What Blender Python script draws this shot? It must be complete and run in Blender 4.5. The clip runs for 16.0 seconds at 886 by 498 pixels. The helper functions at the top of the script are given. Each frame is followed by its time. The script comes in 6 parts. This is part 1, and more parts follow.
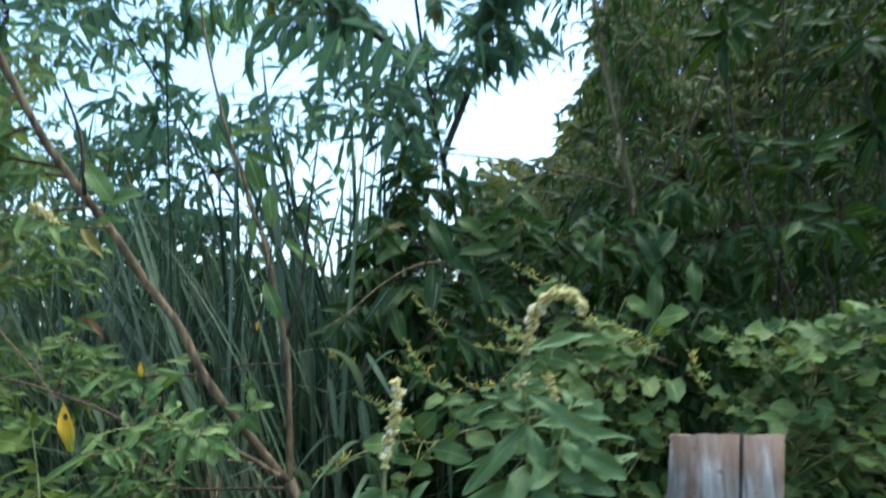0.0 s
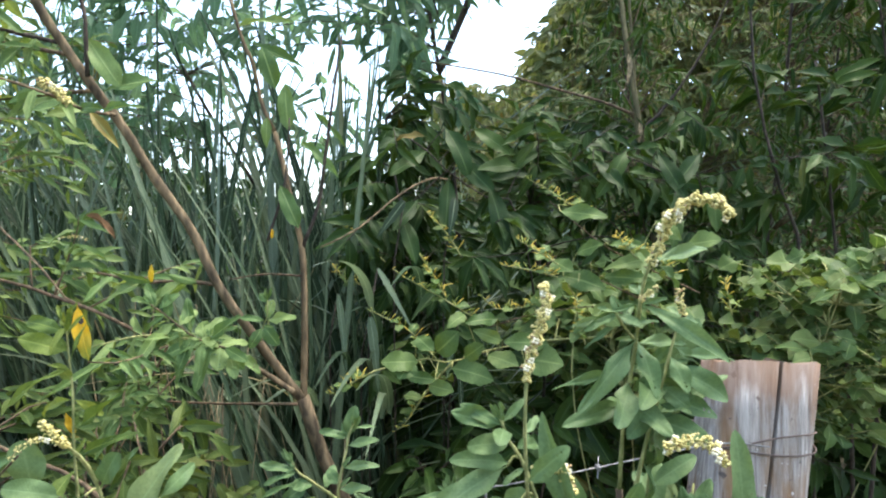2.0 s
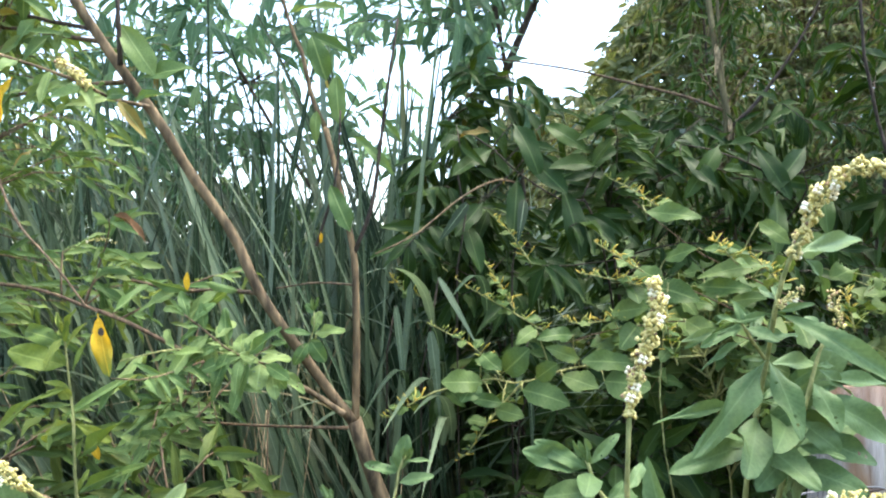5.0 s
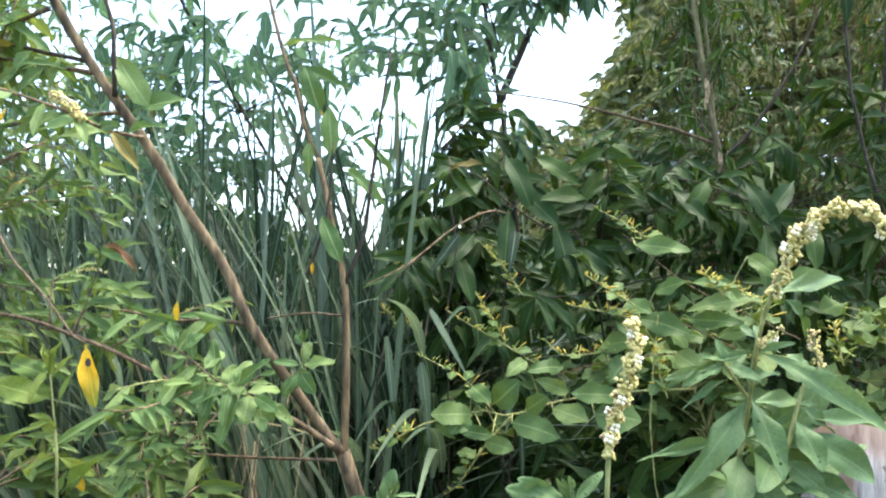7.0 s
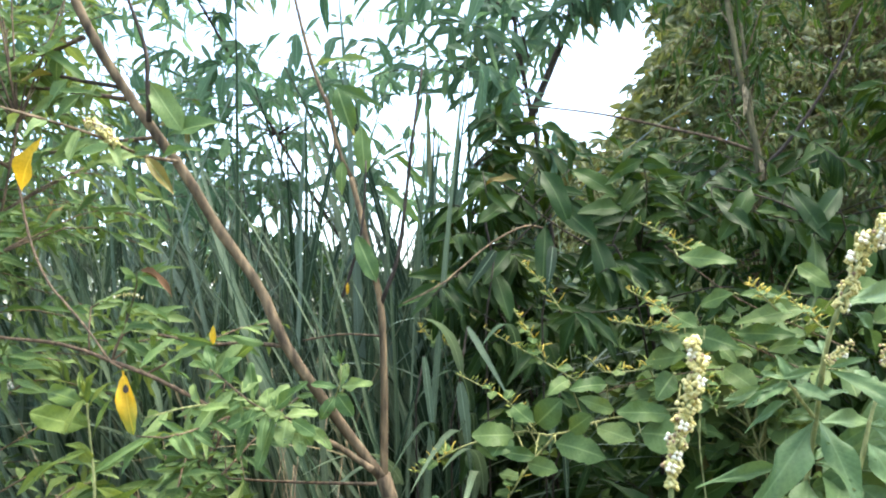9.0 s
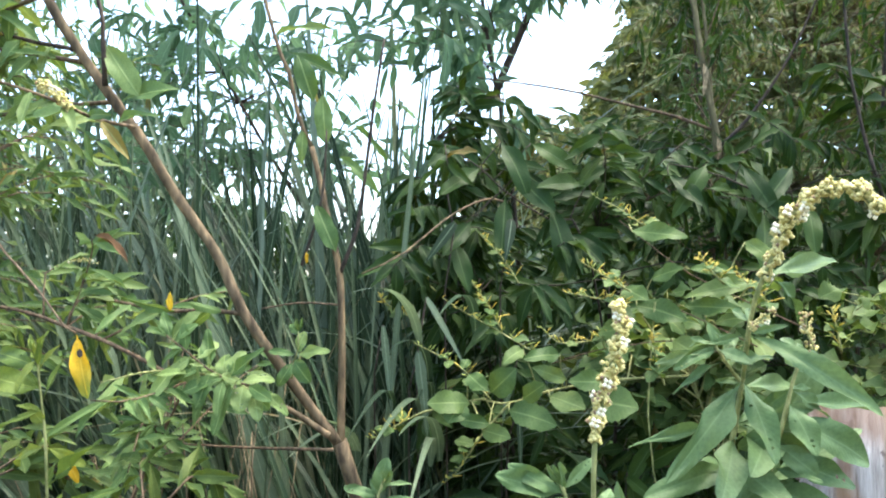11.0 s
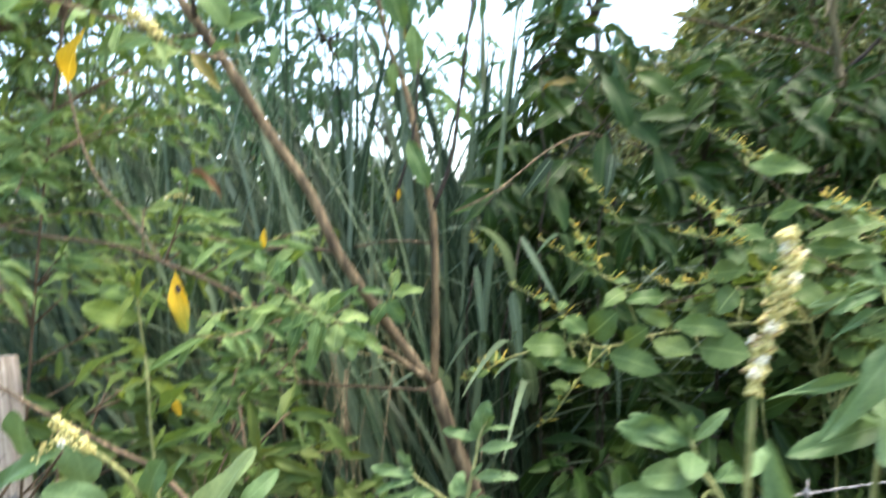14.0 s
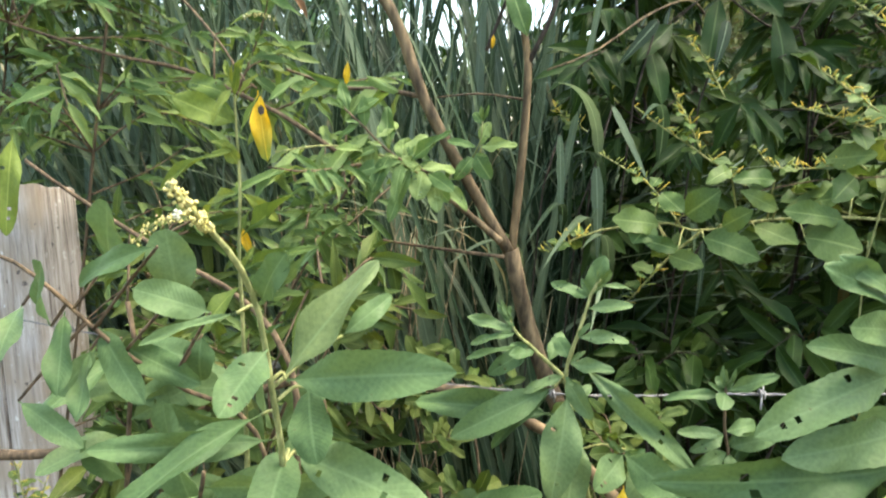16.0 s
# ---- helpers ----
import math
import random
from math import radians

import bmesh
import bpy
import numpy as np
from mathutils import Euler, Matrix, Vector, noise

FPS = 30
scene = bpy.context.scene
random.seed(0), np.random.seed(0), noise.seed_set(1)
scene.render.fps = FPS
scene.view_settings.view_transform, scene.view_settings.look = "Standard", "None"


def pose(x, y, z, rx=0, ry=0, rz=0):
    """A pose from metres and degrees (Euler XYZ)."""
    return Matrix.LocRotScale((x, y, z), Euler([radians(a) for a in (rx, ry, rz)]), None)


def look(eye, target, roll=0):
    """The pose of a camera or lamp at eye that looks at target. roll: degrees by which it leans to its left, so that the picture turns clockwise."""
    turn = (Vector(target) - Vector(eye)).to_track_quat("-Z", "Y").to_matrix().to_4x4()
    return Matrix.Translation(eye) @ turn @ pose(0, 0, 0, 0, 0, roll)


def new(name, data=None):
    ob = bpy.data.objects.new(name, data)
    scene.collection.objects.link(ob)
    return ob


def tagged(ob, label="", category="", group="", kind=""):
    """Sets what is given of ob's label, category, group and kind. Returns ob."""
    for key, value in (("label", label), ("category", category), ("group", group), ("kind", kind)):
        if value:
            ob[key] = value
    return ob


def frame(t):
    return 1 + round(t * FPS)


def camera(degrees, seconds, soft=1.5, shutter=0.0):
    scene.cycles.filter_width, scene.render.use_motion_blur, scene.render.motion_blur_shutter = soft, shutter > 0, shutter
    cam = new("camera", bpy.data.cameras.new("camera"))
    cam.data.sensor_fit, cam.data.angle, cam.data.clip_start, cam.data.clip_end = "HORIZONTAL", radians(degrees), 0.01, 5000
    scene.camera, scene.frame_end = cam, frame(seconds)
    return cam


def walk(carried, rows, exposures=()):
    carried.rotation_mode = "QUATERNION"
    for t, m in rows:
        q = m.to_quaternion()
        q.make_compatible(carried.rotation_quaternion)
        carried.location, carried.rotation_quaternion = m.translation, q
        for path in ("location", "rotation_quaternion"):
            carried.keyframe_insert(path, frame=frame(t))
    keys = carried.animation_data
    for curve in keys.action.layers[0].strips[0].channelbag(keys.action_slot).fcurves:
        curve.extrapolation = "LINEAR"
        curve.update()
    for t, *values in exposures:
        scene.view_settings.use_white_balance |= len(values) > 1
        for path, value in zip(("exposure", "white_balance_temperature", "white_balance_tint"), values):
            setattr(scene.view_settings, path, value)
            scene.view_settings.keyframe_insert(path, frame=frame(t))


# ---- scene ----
cam = camera(62.5, 16.0, soft=2.05, shutter=0.6)
PATH = [
    (0, (0.074, 0.130, 1.480), (0.003, 2.119, 1.678), -3.5),
    (0.5, (0.008, 0.209, 1.469), (-0.052, 2.207, 1.546), -3.2),
    (1, (-0.055, 0.214, 1.463), (-0.064, 2.214, 1.487), -2.6),
    (1.5, (-0.085, 0.220, 1.459), (-0.109, 2.219, 1.472), -2.5),
    (2, (-0.067, 0.197, 1.465), (0.017, 2.195, 1.462), -1.1),
    (2.5, (-0.051, 0.251, 1.460), (-0.089, 2.250, 1.525), 0.1),
    (3, (-0.045, 0.302, 1.452), (-0.097, 2.300, 1.507), -0.2),
    (3.5, (-0.060, 0.315, 1.449), (-0.067, 2.315, 1.468), -0.4),
    (4, (-0.062, 0.325, 1.445), (-0.127, 2.324, 1.474), -0.1),
    (4.2, (-0.062, 0.327, 1.447), (-0.135, 2.325, 1.467), -0.5),
    (6.3, (-0.059, 0.317, 1.450), (-0.172, 2.310, 1.557), -1.3),
    (6.5, (-0.058, 0.318, 1.454), (-0.158, 2.313, 1.555), -1.1),
    (7, (-0.055, 0.320, 1.454), (-0.142, 2.314, 1.577), -0.8),
    (7.5, (-0.059, 0.327, 1.457), (-0.198, 2.315, 1.623), -1.4),
    (8, (-0.062, 0.325, 1.458), (-0.188, 2.316, 1.604), -1.1),
    (8.5, (-0.062, 0.326, 1.462), (-0.161, 2.318, 1.617), -1.3),
    (9, (-0.060, 0.338, 1.456), (-0.237, 2.323, 1.627), -2.0),
    (9.5, (-0.060, 0.338, 1.449), (-0.184, 2.331, 1.560), -1.3),
    (9.7, (-0.055, 0.329, 1.449), (-0.127, 2.325, 1.557), -1.0),
    (11.8, (-0.046, 0.327, 1.451), (-0.148, 2.323, 1.545), -1.4),
    (12, (-0.051, 0.328, 1.447), (-0.142, 2.323, 1.551), -1.6),
    (12.5, (-0.049, 0.327, 1.453), (-0.147, 2.321, 1.574), -1.4),
    (13, (-0.049, 0.323, 1.457), (-0.148, 2.317, 1.574), -1.4),
    (13.5, (-0.046, 0.319, 1.463), (-0.156, 2.313, 1.575), -1.4),
    (14, (-0.067, 0.368, 1.444), (-0.388, 2.341, 1.391), -1.1),
    (14.5, (-0.124, 0.403, 1.414), (-0.505, 2.354, 1.197), 0.6),
    (15, (-0.148, 0.417, 1.388), (-0.514, 2.351, 1.033), 2.8),
    (15.5, (-0.149, 0.421, 1.382), (-0.522, 2.351, 1.012), 3.4),
    (16, (-0.146, 0.421, 1.384), (-0.531, 2.357, 1.061), 3.7),
]
walk(cam, [(t, look(eye, target, roll)) for t, eye, target, roll in PATH], [(0.0, 1.9, 5600, -2), (0.5, 2.0, 5950, 2), (1.0, 2.2, 6400, 6), (1.5, 2.5, 6450, 7), (3.5, 2.75, 6400, 7), (6.0, 2.95, 6350, 7), (13.5, 2.95, 6350, 7), (15.0, 2.87, 7050, 4), (16.0, 2.87, 7050, 4)])

# ---- light: a bright, hazy sky with the veiled sun high over the thicket ----
SUN_EL, SUN_AZ = 72.0, 72.0
world = bpy.data.worlds.new("sky")
scene.world = world
world.use_nodes = True
wn = world.node_tree
sky = wn.nodes.new("ShaderNodeTexSky")
sky.sky_type = 'NISHITA'
sky.sun_disc = False
sky.sun_elevation = radians(SUN_EL)
sky.sun_rotation = radians(SUN_AZ)
sky.air_density, sky.dust_density, sky.ozone_density = 1.0, 3.2, 0.9
wn.nodes["Background"].inputs["Strength"].default_value = 0.15
wn.links.new(sky.outputs[0], wn.nodes["Background"].inputs[0])

sun_data = bpy.data.lights.new("sun", 'SUN')
sun_data.energy, sun_data.angle, sun_data.color = 0.85, radians(40), (1.0, 0.93, 0.80)
sun = new("sun", sun_data)
sun_way = Vector((math.sin(radians(SUN_AZ)) * math.cos(radians(SUN_EL)), math.cos(radians(SUN_AZ)) * math.cos(radians(SUN_EL)), math.sin(radians(SUN_EL))))
sun.matrix_world = look(tuple(sun_way * 20), (0, 0, 0))

# ---- materials ----
def material(name):
    m = bpy.data.materials.new(name)
    m.use_nodes = True
    return m, m.node_tree.nodes, m.node_tree.links, m.node_tree.nodes["Principled BSDF"]


def math_node(nt, links, op, a, b=None):
    n = nt.new("ShaderNodeMath")
    n.operation = op
    for i, v in enumerate((a, b)):
        if v is None:
            continue
        if isinstance(v, (int, float)):
            n.inputs[i].default_value = v
        else:
            links.new(v, n.inputs[i])
    return n.outputs[0]


def ramp(nt, links, fac, stops):
    n = nt.new("ShaderNodeValToRGB")
    el = n.color_ramp.elements
    while len(el) < len(stops):
        el.new(0.5)
    for e, (p, c) in zip(el, stops):
        e.position, e.color = p, (*c, 1)
    links.new(fac, n.inputs[0])
    return n.outputs[0]


def mix_colour(nt, links, fac, a, b, blend='MIX'):
    n = nt.new("ShaderNodeMix")
    n.data_type, n.blend_type = 'RGBA', blend
    for sock, v in ((n.inputs[0], fac), (n.inputs[6], a), (n.inputs[7], b)):
        if isinstance(v, (int, float)):
            sock.default_value = v
        elif isinstance(v, tuple):
            sock.default_value = (*v, 1)
        else:
            links.new(v, sock)
    return n.outputs[2]


def leaf_material(name, dark, mid, light, old=(0.20, 0.14, 0.03), veins=9.0, gloss=0.52, glow=0.34, rib=0.55, aged=0.03, tip=None, tint=(1.22, 1.14, 0.6), relief=0.28):
    """A leaf: hue varies from leaf to leaf, pale midrib, side veins in relief, blotches and a few brown specks."""
    m, nt, links, bsdf = material(name)
    info, geo = nt.new("ShaderNodeObjectInfo"), nt.new("ShaderNodeNewGeometry")
    rnd = math_node(nt, links, 'FRACT', math_node(nt, links, 'ADD', info.outputs["Random"], geo.outputs["Random Per Island"]))
    base = ramp(nt, links, rnd, [(0.0, dark), (0.45, mid), (0.93 - aged, light), (1.0 - aged * 0.5, light), (1.0, old)])
    tex = nt.new("ShaderNodeTexCoord")
    uv = nt.new("ShaderNodeSeparateXYZ")
    links.new(tex.outputs["UV"], uv.inputs[0])
    side = math_node(nt, links, 'ABSOLUTE', math_node(nt, links, 'SUBTRACT', uv.outputs[0], 0.5))
    ribs = nt.new("ShaderNodeMapRange")
    ribs.inputs[1].default_value, ribs.inputs[2].default_value, ribs.inputs[3].default_value, ribs.inputs[4].default_value = 0.015, 0.05, 1.0, 0.0
    links.new(side, ribs.inputs[0])
    wave = math_node(nt, links, 'SINE', math_node(nt, links, 'MULTIPLY', math_node(nt, links, 'SUBTRACT', uv.outputs[1], math_node(nt, links, 'MULTIPLY', side, 0.35)), veins * 6.283))
    wave = math_node(nt, links, 'POWER', math_node(nt, links, 'ABSOLUTE', wave), 6.0)
    noise_a = nt.new("ShaderNodeTexNoise")
    noise_a.inputs["Scale"].default_value, noise_a.inputs["Detail"].default_value = 60.0, 4.0
    links.new(geo.outputs["Position"], noise_a.inputs["Vector"])
    noise_b = nt.new("ShaderNodeTexNoise")
    noise_b.inputs["Scale"].default_value, noise_b.inputs["Detail"].default_value = 420.0, 3.0
    links.new(geo.outputs["Position"], noise_b.inputs["Vector"])
    blot = ramp(nt, links, noise_a.outputs[0], [(0.3, (0.88, 0.89, 0.88)), (0.5, (1, 1, 1)), (0.75, (1.09, 1.08, 1.02))])
    col = mix_colour(nt, links, 0.8, base, blot, 'MULTIPLY')
    col = mix_colour(nt, links, 0.5, col, ramp(nt, links, noise_b.outputs[0], [(0.32, (0.7, 0.74, 0.68)), (0.5, (1, 1, 1)), (0.68, (1.25, 1.22, 1.2))]), 'MULTIPLY')
    pale = tuple(min(1.0, c * 1.5 + 0.025) for c in light)
    if tip:
        turn = nt.new("ShaderNodeMapRange")
        turn.inputs[1].default_value, turn.inputs[2].default_value = 0.5, 0.95
        links.new(math_node(nt, links, 'ADD', uv.outputs[1], math_node(nt, links, 'MULTIPLY', math_node(nt, links, 'SUBTRACT', noise_a.outputs[0], 0.5), 0.5)), turn.inputs[0])
        col = mix_colour(nt, links, turn.outputs[0], col, tip)
    col = mix_colour(nt, links, math_node(nt, links, 'MULTIPLY', ribs.outputs[0], rib), col, pale)
    col = mix_colour(nt, links, math_node(nt, links, 'MULTIPLY', wave, 0.035), col, pale)
    speck = ramp(nt, links, noise_b.outputs[0], [(0.70, (0, 0, 0)), (0.76, (1, 1, 1))])
    col = mix_colour(nt, links, math_node(nt, links, 'MULTIPLY', speck, 0.6), col, (0.07, 0.045, 0.02))
    links.new(col, bsdf.inputs["Base Color"])
    bsdf.inputs["Roughness"].default_value = gloss
    bsdf.inputs["Specular IOR Level"].default_value = 0.12
    bump = nt.new("ShaderNodeBump")
    bump.inputs["Strength"].default_value, bump.inputs["Distance"].default_value = relief, 0.0015
    height = math_node(nt, links, 'ADD', math_node(nt, links, 'MULTIPLY', wave, -0.3), math_node(nt, links, 'MULTIPLY', noise_b.outputs[0], 0.5))
    links.new(math_node(nt, links, 'SUBTRACT', height, ribs.outputs[0]), bump.inputs["Height"])
    links.new(bump.outputs[0], bsdf.inputs["Normal"])
    trans = nt.new("ShaderNodeBsdfTranslucent")
    links.new(mix_colour(nt, links, 1.0, col, tint, 'MULTIPLY'), trans.inputs[0])
    mixer = nt.new("ShaderNodeMixShader")
    mixer.inputs[0].default_value = glow
    links.new(bsdf.outputs[0], mixer.inputs[1])
    links.new(trans.outputs[0], mixer.inputs[2])
    links.new(mixer.outputs[0], nt["Material Output"].inputs[0])
    return m


def bark_material(name, dark, light, scale=90.0):
    m, nt, links, bsdf = material(name)
    geo = nt.new("ShaderNodeNewGeometry")
    mp = nt.new("ShaderNodeMapping")
    mp.inputs["Scale"].default_value = (1, 1, 0.3)
    links.new(geo.outputs["Position"], mp.inputs[0])
    na, nb = nt.new("ShaderNodeTexNoise"), nt.new("ShaderNodeTexNoise")
    na.inputs["Scale"].default_value, na.inputs["Detail"].default_value = scale, 6.0
    nb.inputs["Scale"].default_value = scale * 0.16
    links.new(mp.outputs[0], na.inputs[0])
    links.new(geo.outputs["Position"], nb.inputs[0])
    col = ramp(nt, links, na.outputs[0], [(0.34, dark), (0.56, light), (0.70, tuple(min(1, c * 1.7) for c in light))])
    col = mix_colour(nt, links, 0.6, col, ramp(nt, links, nb.outputs[0], [(0.3, (0.6, 0.62, 0.55)), (0.7, (1.2, 1.15, 1.1))]), 'MULTIPLY')
    links.new(col, bsdf.inputs["Base Color"])
    bsdf.inputs["Roughness"].default_value = 0.8
    bsdf.inputs["Specular IOR Level"].default_value = 0.2
    bump = nt.new("ShaderNodeBump")
    bump.inputs["Strength"].default_value, bump.inputs["Distance"].default_value = 0.6, 0.003
    links.new(na.outputs[0], bump.inputs["Height"])
    links.new(bump.outputs[0], bsdf.inputs["Normal"])
    return m


def weathered_wood(name, dark, mid, light, stain, rot=9.0):
    """Grey, checked timber: long grain, dark checks, rusty and lichen stains."""
    m, nt, links, bsdf = material(name)
    tex = nt.new("ShaderNodeTexCoord")
    mp = nt.new("ShaderNodeMapping")
    mp.inputs["Scale"].default_value = (1, 1, 0.06)
    links.new(tex.outputs["Object"], mp.inputs[0])
    grain, broad, spots = (nt.new("ShaderNodeTexNoise") for _ in range(3))
    grain.inputs["Scale"].default_value, grain.inputs["Detail"].default_value, grain.inputs["Roughness"].default_value = 150.0, 8.0, 0.7
    links.new(mp.outputs[0], grain.inputs[0])
    broad.inputs["Scale"].default_value, broad.inputs["Detail"].default_value = 22.0, 4.0
    mp2 = nt.new("ShaderNodeMapping")
    mp2.inputs["Scale"].default_value = (1, 1, 0.35)
    links.new(tex.outputs["Object"], mp2.inputs[0])
    links.new(mp2.outputs[0], broad.inputs[0])
    spots.inputs["Scale"].default_value, spots.inputs["Detail"].default_value = 70.0, 5.0
    links.new(tex.outputs["Object"], spots.inputs[0])
    col = ramp(nt, links, grain.outputs[0], [(0.32, dark), (0.47, mid), (0.66, light)])
    col = mix_colour(nt, links, ramp(nt, links, broad.outputs[0], [(0.44, (0, 0, 0)), (0.6, (0.8, 0.8, 0.8))]), col, stain)
    col = mix_colour(nt, links, ramp(nt, links, spots.outputs[0], [(0.66, (0, 0, 0)), (0.72, (0.8, 0.8, 0.8))]), col, (0.62, 0.60, 0.55))
    col = mix_colour(nt, links, ramp(nt, links, spots.outputs[0], [(0.28, (0.8, 0.8, 0.8)), (0.34, (0, 0, 0))]), col, (0.05, 0.045, 0.045))
    sep = nt.new("ShaderNodeSeparateXYZ")
    links.new(tex.outputs["Object"], sep.inputs[0])
    edge = math_node(nt, links, 'ADD', sep.outputs[2], math_node(nt, links, 'MULTIPLY', math_node(nt, links, 'SUBTRACT', broad.outputs[0], 0.5), 0.22))
    brown = nt.new("ShaderNodeMapRange")
    brown.inputs[1].default_value, brown.inputs[2].default_value, brown.inputs[4].default_value = rot - 0.012, rot + 0.02, 0.75
    links.new(edge, brown.inputs[0])
    col = mix_colour(nt, links, brown.outputs[0], col, (0.15, 0.092, 0.06))
    links.new(col, bsdf.inputs["Base Color"])
    bsdf.inputs["Roughness"].default_value = 0.88
    bsdf.inputs["Specular IOR Level"].default_value = 0.2
    bump = nt.new("ShaderNodeBump")
    bump.inputs["Strength"].default_value, bump.inputs["Distance"].default_value = 0.8, 0.004
    links.new(grain.outputs[0], bump.inputs["Height"])
    links.new(bump.outputs[0], bsdf.inputs["Normal"])
    return m


def plain_material(name, a, b, rough=0.6, scale=300.0, metal=0.0, glow=0.0):
    """Two tones mixed by a fine noise and by piece."""
    m, nt, links, bsdf = material(name)
    geo = nt.new("ShaderNodeNewGeometry")
    n = nt.new("ShaderNodeTexNoise")
    n.inputs["Scale"].default_value, n.inputs["Detail"].default_value = scale, 3.0
    links.new(geo.outputs["Position"], n.inputs[0])
    f = math_node(nt, links, 'ADD', math_node(nt, links, 'MULTIPLY', n.outputs[0], 0.5), math_node(nt, links, 'MULTIPLY', geo.outputs["Random Per Island"], 0.5))
    links.new(ramp(nt, links, f, [(0.25, a), (0.75, b)]), bsdf.inputs["Base Color"])
    bsdf.inputs["Roughness"].default_value, bsdf.inputs["Metallic"].default_value = rough, metal
    if glow:
        trans, mixer = nt.new("ShaderNodeBsdfTranslucent"), nt.new("ShaderNodeMixShader")
        trans.inputs[0].default_value = (*b, 1)
        mixer.inputs[0].default_value = glow
        links.new(bsdf.outputs[0], mixer.inputs[1])
        links.new(trans.outputs[0], mixer.inputs[2])
        links.new(mixer.outputs[0], nt["Material Output"].inputs[0])
    return m


M_FRONT = leaf_material("sage_leaf", (0.063, 0.108, 0.040), (0.082, 0.133, 0.051), (0.102, 0.154, 0.063), gloss=0.47, veins=9.0, rib=0.28, old=(0.125, 0.150, 0.055), glow=0.22, relief=0.14)
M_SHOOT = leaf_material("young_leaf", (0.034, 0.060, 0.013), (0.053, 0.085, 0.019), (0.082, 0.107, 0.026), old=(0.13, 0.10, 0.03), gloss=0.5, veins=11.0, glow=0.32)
M_FRESH = leaf_material("fresh_leaf", (0.060, 0.099, 0.024), (0.094, 0.138, 0.029), (0.136, 0.171, 0.035), gloss=0.5, veins=11.0)
M_YELLOW = leaf_material("yellowed_leaf", (0.46, 0.27, 0.018), (0.52, 0.32, 0.022), (0.50, 0.36, 0.035), old=(0.36, 0.20, 0.02), gloss=0.5, veins=10.0)
M_TURNING = leaf_material("turning_leaf", (0.46, 0.27, 0.018), (0.50, 0.31, 0.02), (0.48, 0.33, 0.03), old=(0.48, 0.3, 0.02), gloss=0.5, veins=10.0, tip=(0.17, 0.20, 0.035))
M_TREE = leaf_material("shrub_leaf", (0.058, 0.105, 0.033), (0.095, 0.158, 0.051), (0.160, 0.218, 0.074), old=(0.16, 0.125, 0.03), gloss=0.45, aged=0.018, glow=0.34)
M_HEART = leaf_material("heart_leaf", (0.047, 0.085, 0.024), (0.073, 0.118, 0.035), (0.114, 0.157, 0.046), old=(0.085, 0.100, 0.030), gloss=0.45, veins=5.0, aged=0.012, glow=0.3)
# dark green leaves, deepened further so the colour carries shade within the thicket
M_DARK = leaf_material("shade_darkened_leaf", (0.012, 0.029, 0.005), (0.020, 0.045, 0.009), (0.040, 0.070, 0.013), old=(0.12, 0.09, 0.025), gloss=0.45, veins=12.0, glow=0.24)
M_NARROW = leaf_material("narrow_leaf", (0.015, 0.040, 0.008), (0.027, 0.059, 0.010), (0.052, 0.090, 0.017), old=(0.16, 0.12, 0.04), gloss=0.45, veins=14.0, glow=0.34)
M_GRASS = leaf_material("grass_blade", (0.012, 0.025, 0.010), (0.029, 0.054, 0.027), (0.123, 0.163, 0.096), old=(0.23, 0.19, 0.10), gloss=0.4, veins=0.5, rib=0.7, aged=0.09, glow=0.36, tint=(1.12, 1.15, 0.95))
M_CANE = leaf_material("cane_leaf", (0.075, 0.115, 0.080), (0.110, 0.160, 0.115), (0.150, 0.200, 0.150), old=(0.18, 0.19, 0.10), gloss=0.42, veins=0.5, rib=0.6, aged=0.05, glow=0.55, tint=(1.1, 1.15, 1.0))
# paler, bluer than the other narrow leaves: sky glare put into the colour
M_SPRAY = leaf_material("glare_paled_spray_leaf", (0.056, 0.114, 0.064), (0.091, 0.166, 0.096), (0.137, 0.217, 0.134), gloss=0.5, veins=14.0, glow=0.6, tint=(1.15, 1.15, 0.85))
# yellow-green leaves, lightened so the colour carries sunlight on the far trees
M_FAR = leaf_material("sunlit_leaf", (0.058, 0.079, 0.028), (0.097, 0.118, 0.044), (0.149, 0.158, 0.068), gloss=0.5, glow=0.45)
M_LITTER = leaf_material("dead_leaf", (0.06, 0.032, 0.015), (0.11, 0.06, 0.028), (0.19, 0.11, 0.05), old=(0.25, 0.15, 0.07), gloss=0.75, glow=0.1)
M_BARK = bark_material("stem_bark", (0.038, 0.028, 0.017), (0.138, 0.099, 0.056))
M_PALE_BARK = bark_material("pale_bark", (0.044, 0.031, 0.017), (0.126, 0.088, 0.046))
M_REED = bark_material("reed_culm", (0.055, 0.048, 0.024), (0.135, 0.115, 0.058))
M_TWIG = bark_material("red_brown_twig", (0.046, 0.032, 0.019), (0.11, 0.076, 0.045), 200.0)
M_DARK_TWIG = bark_material("dark_twig", (0.02, 0.016, 0.012), (0.05, 0.038, 0.028), 200.0)
M_STRAW = bark_material("dry_straw", (0.10, 0.08, 0.045), (0.24, 0.19, 0.11), 260.0)
M_GREEN_STEM = bark_material("green_stem", (0.14, 0.16, 0.055), (0.25, 0.25, 0.10), 260.0)
M_POST_A = weathered_wood("weathered_post_wood", (0.100, 0.078, 0.062), (0.240, 0.208, 0.180), (0.42, 0.380, 0.335), (0.205, 0.112, 0.045), rot=1.235)
M_POST_B = weathered_wood("bleached_post_wood", (0.095, 0.075, 0.060), (0.33, 0.285, 0.245), (0.56, 0.505, 0.445), (0.27, 0.21, 0.15))
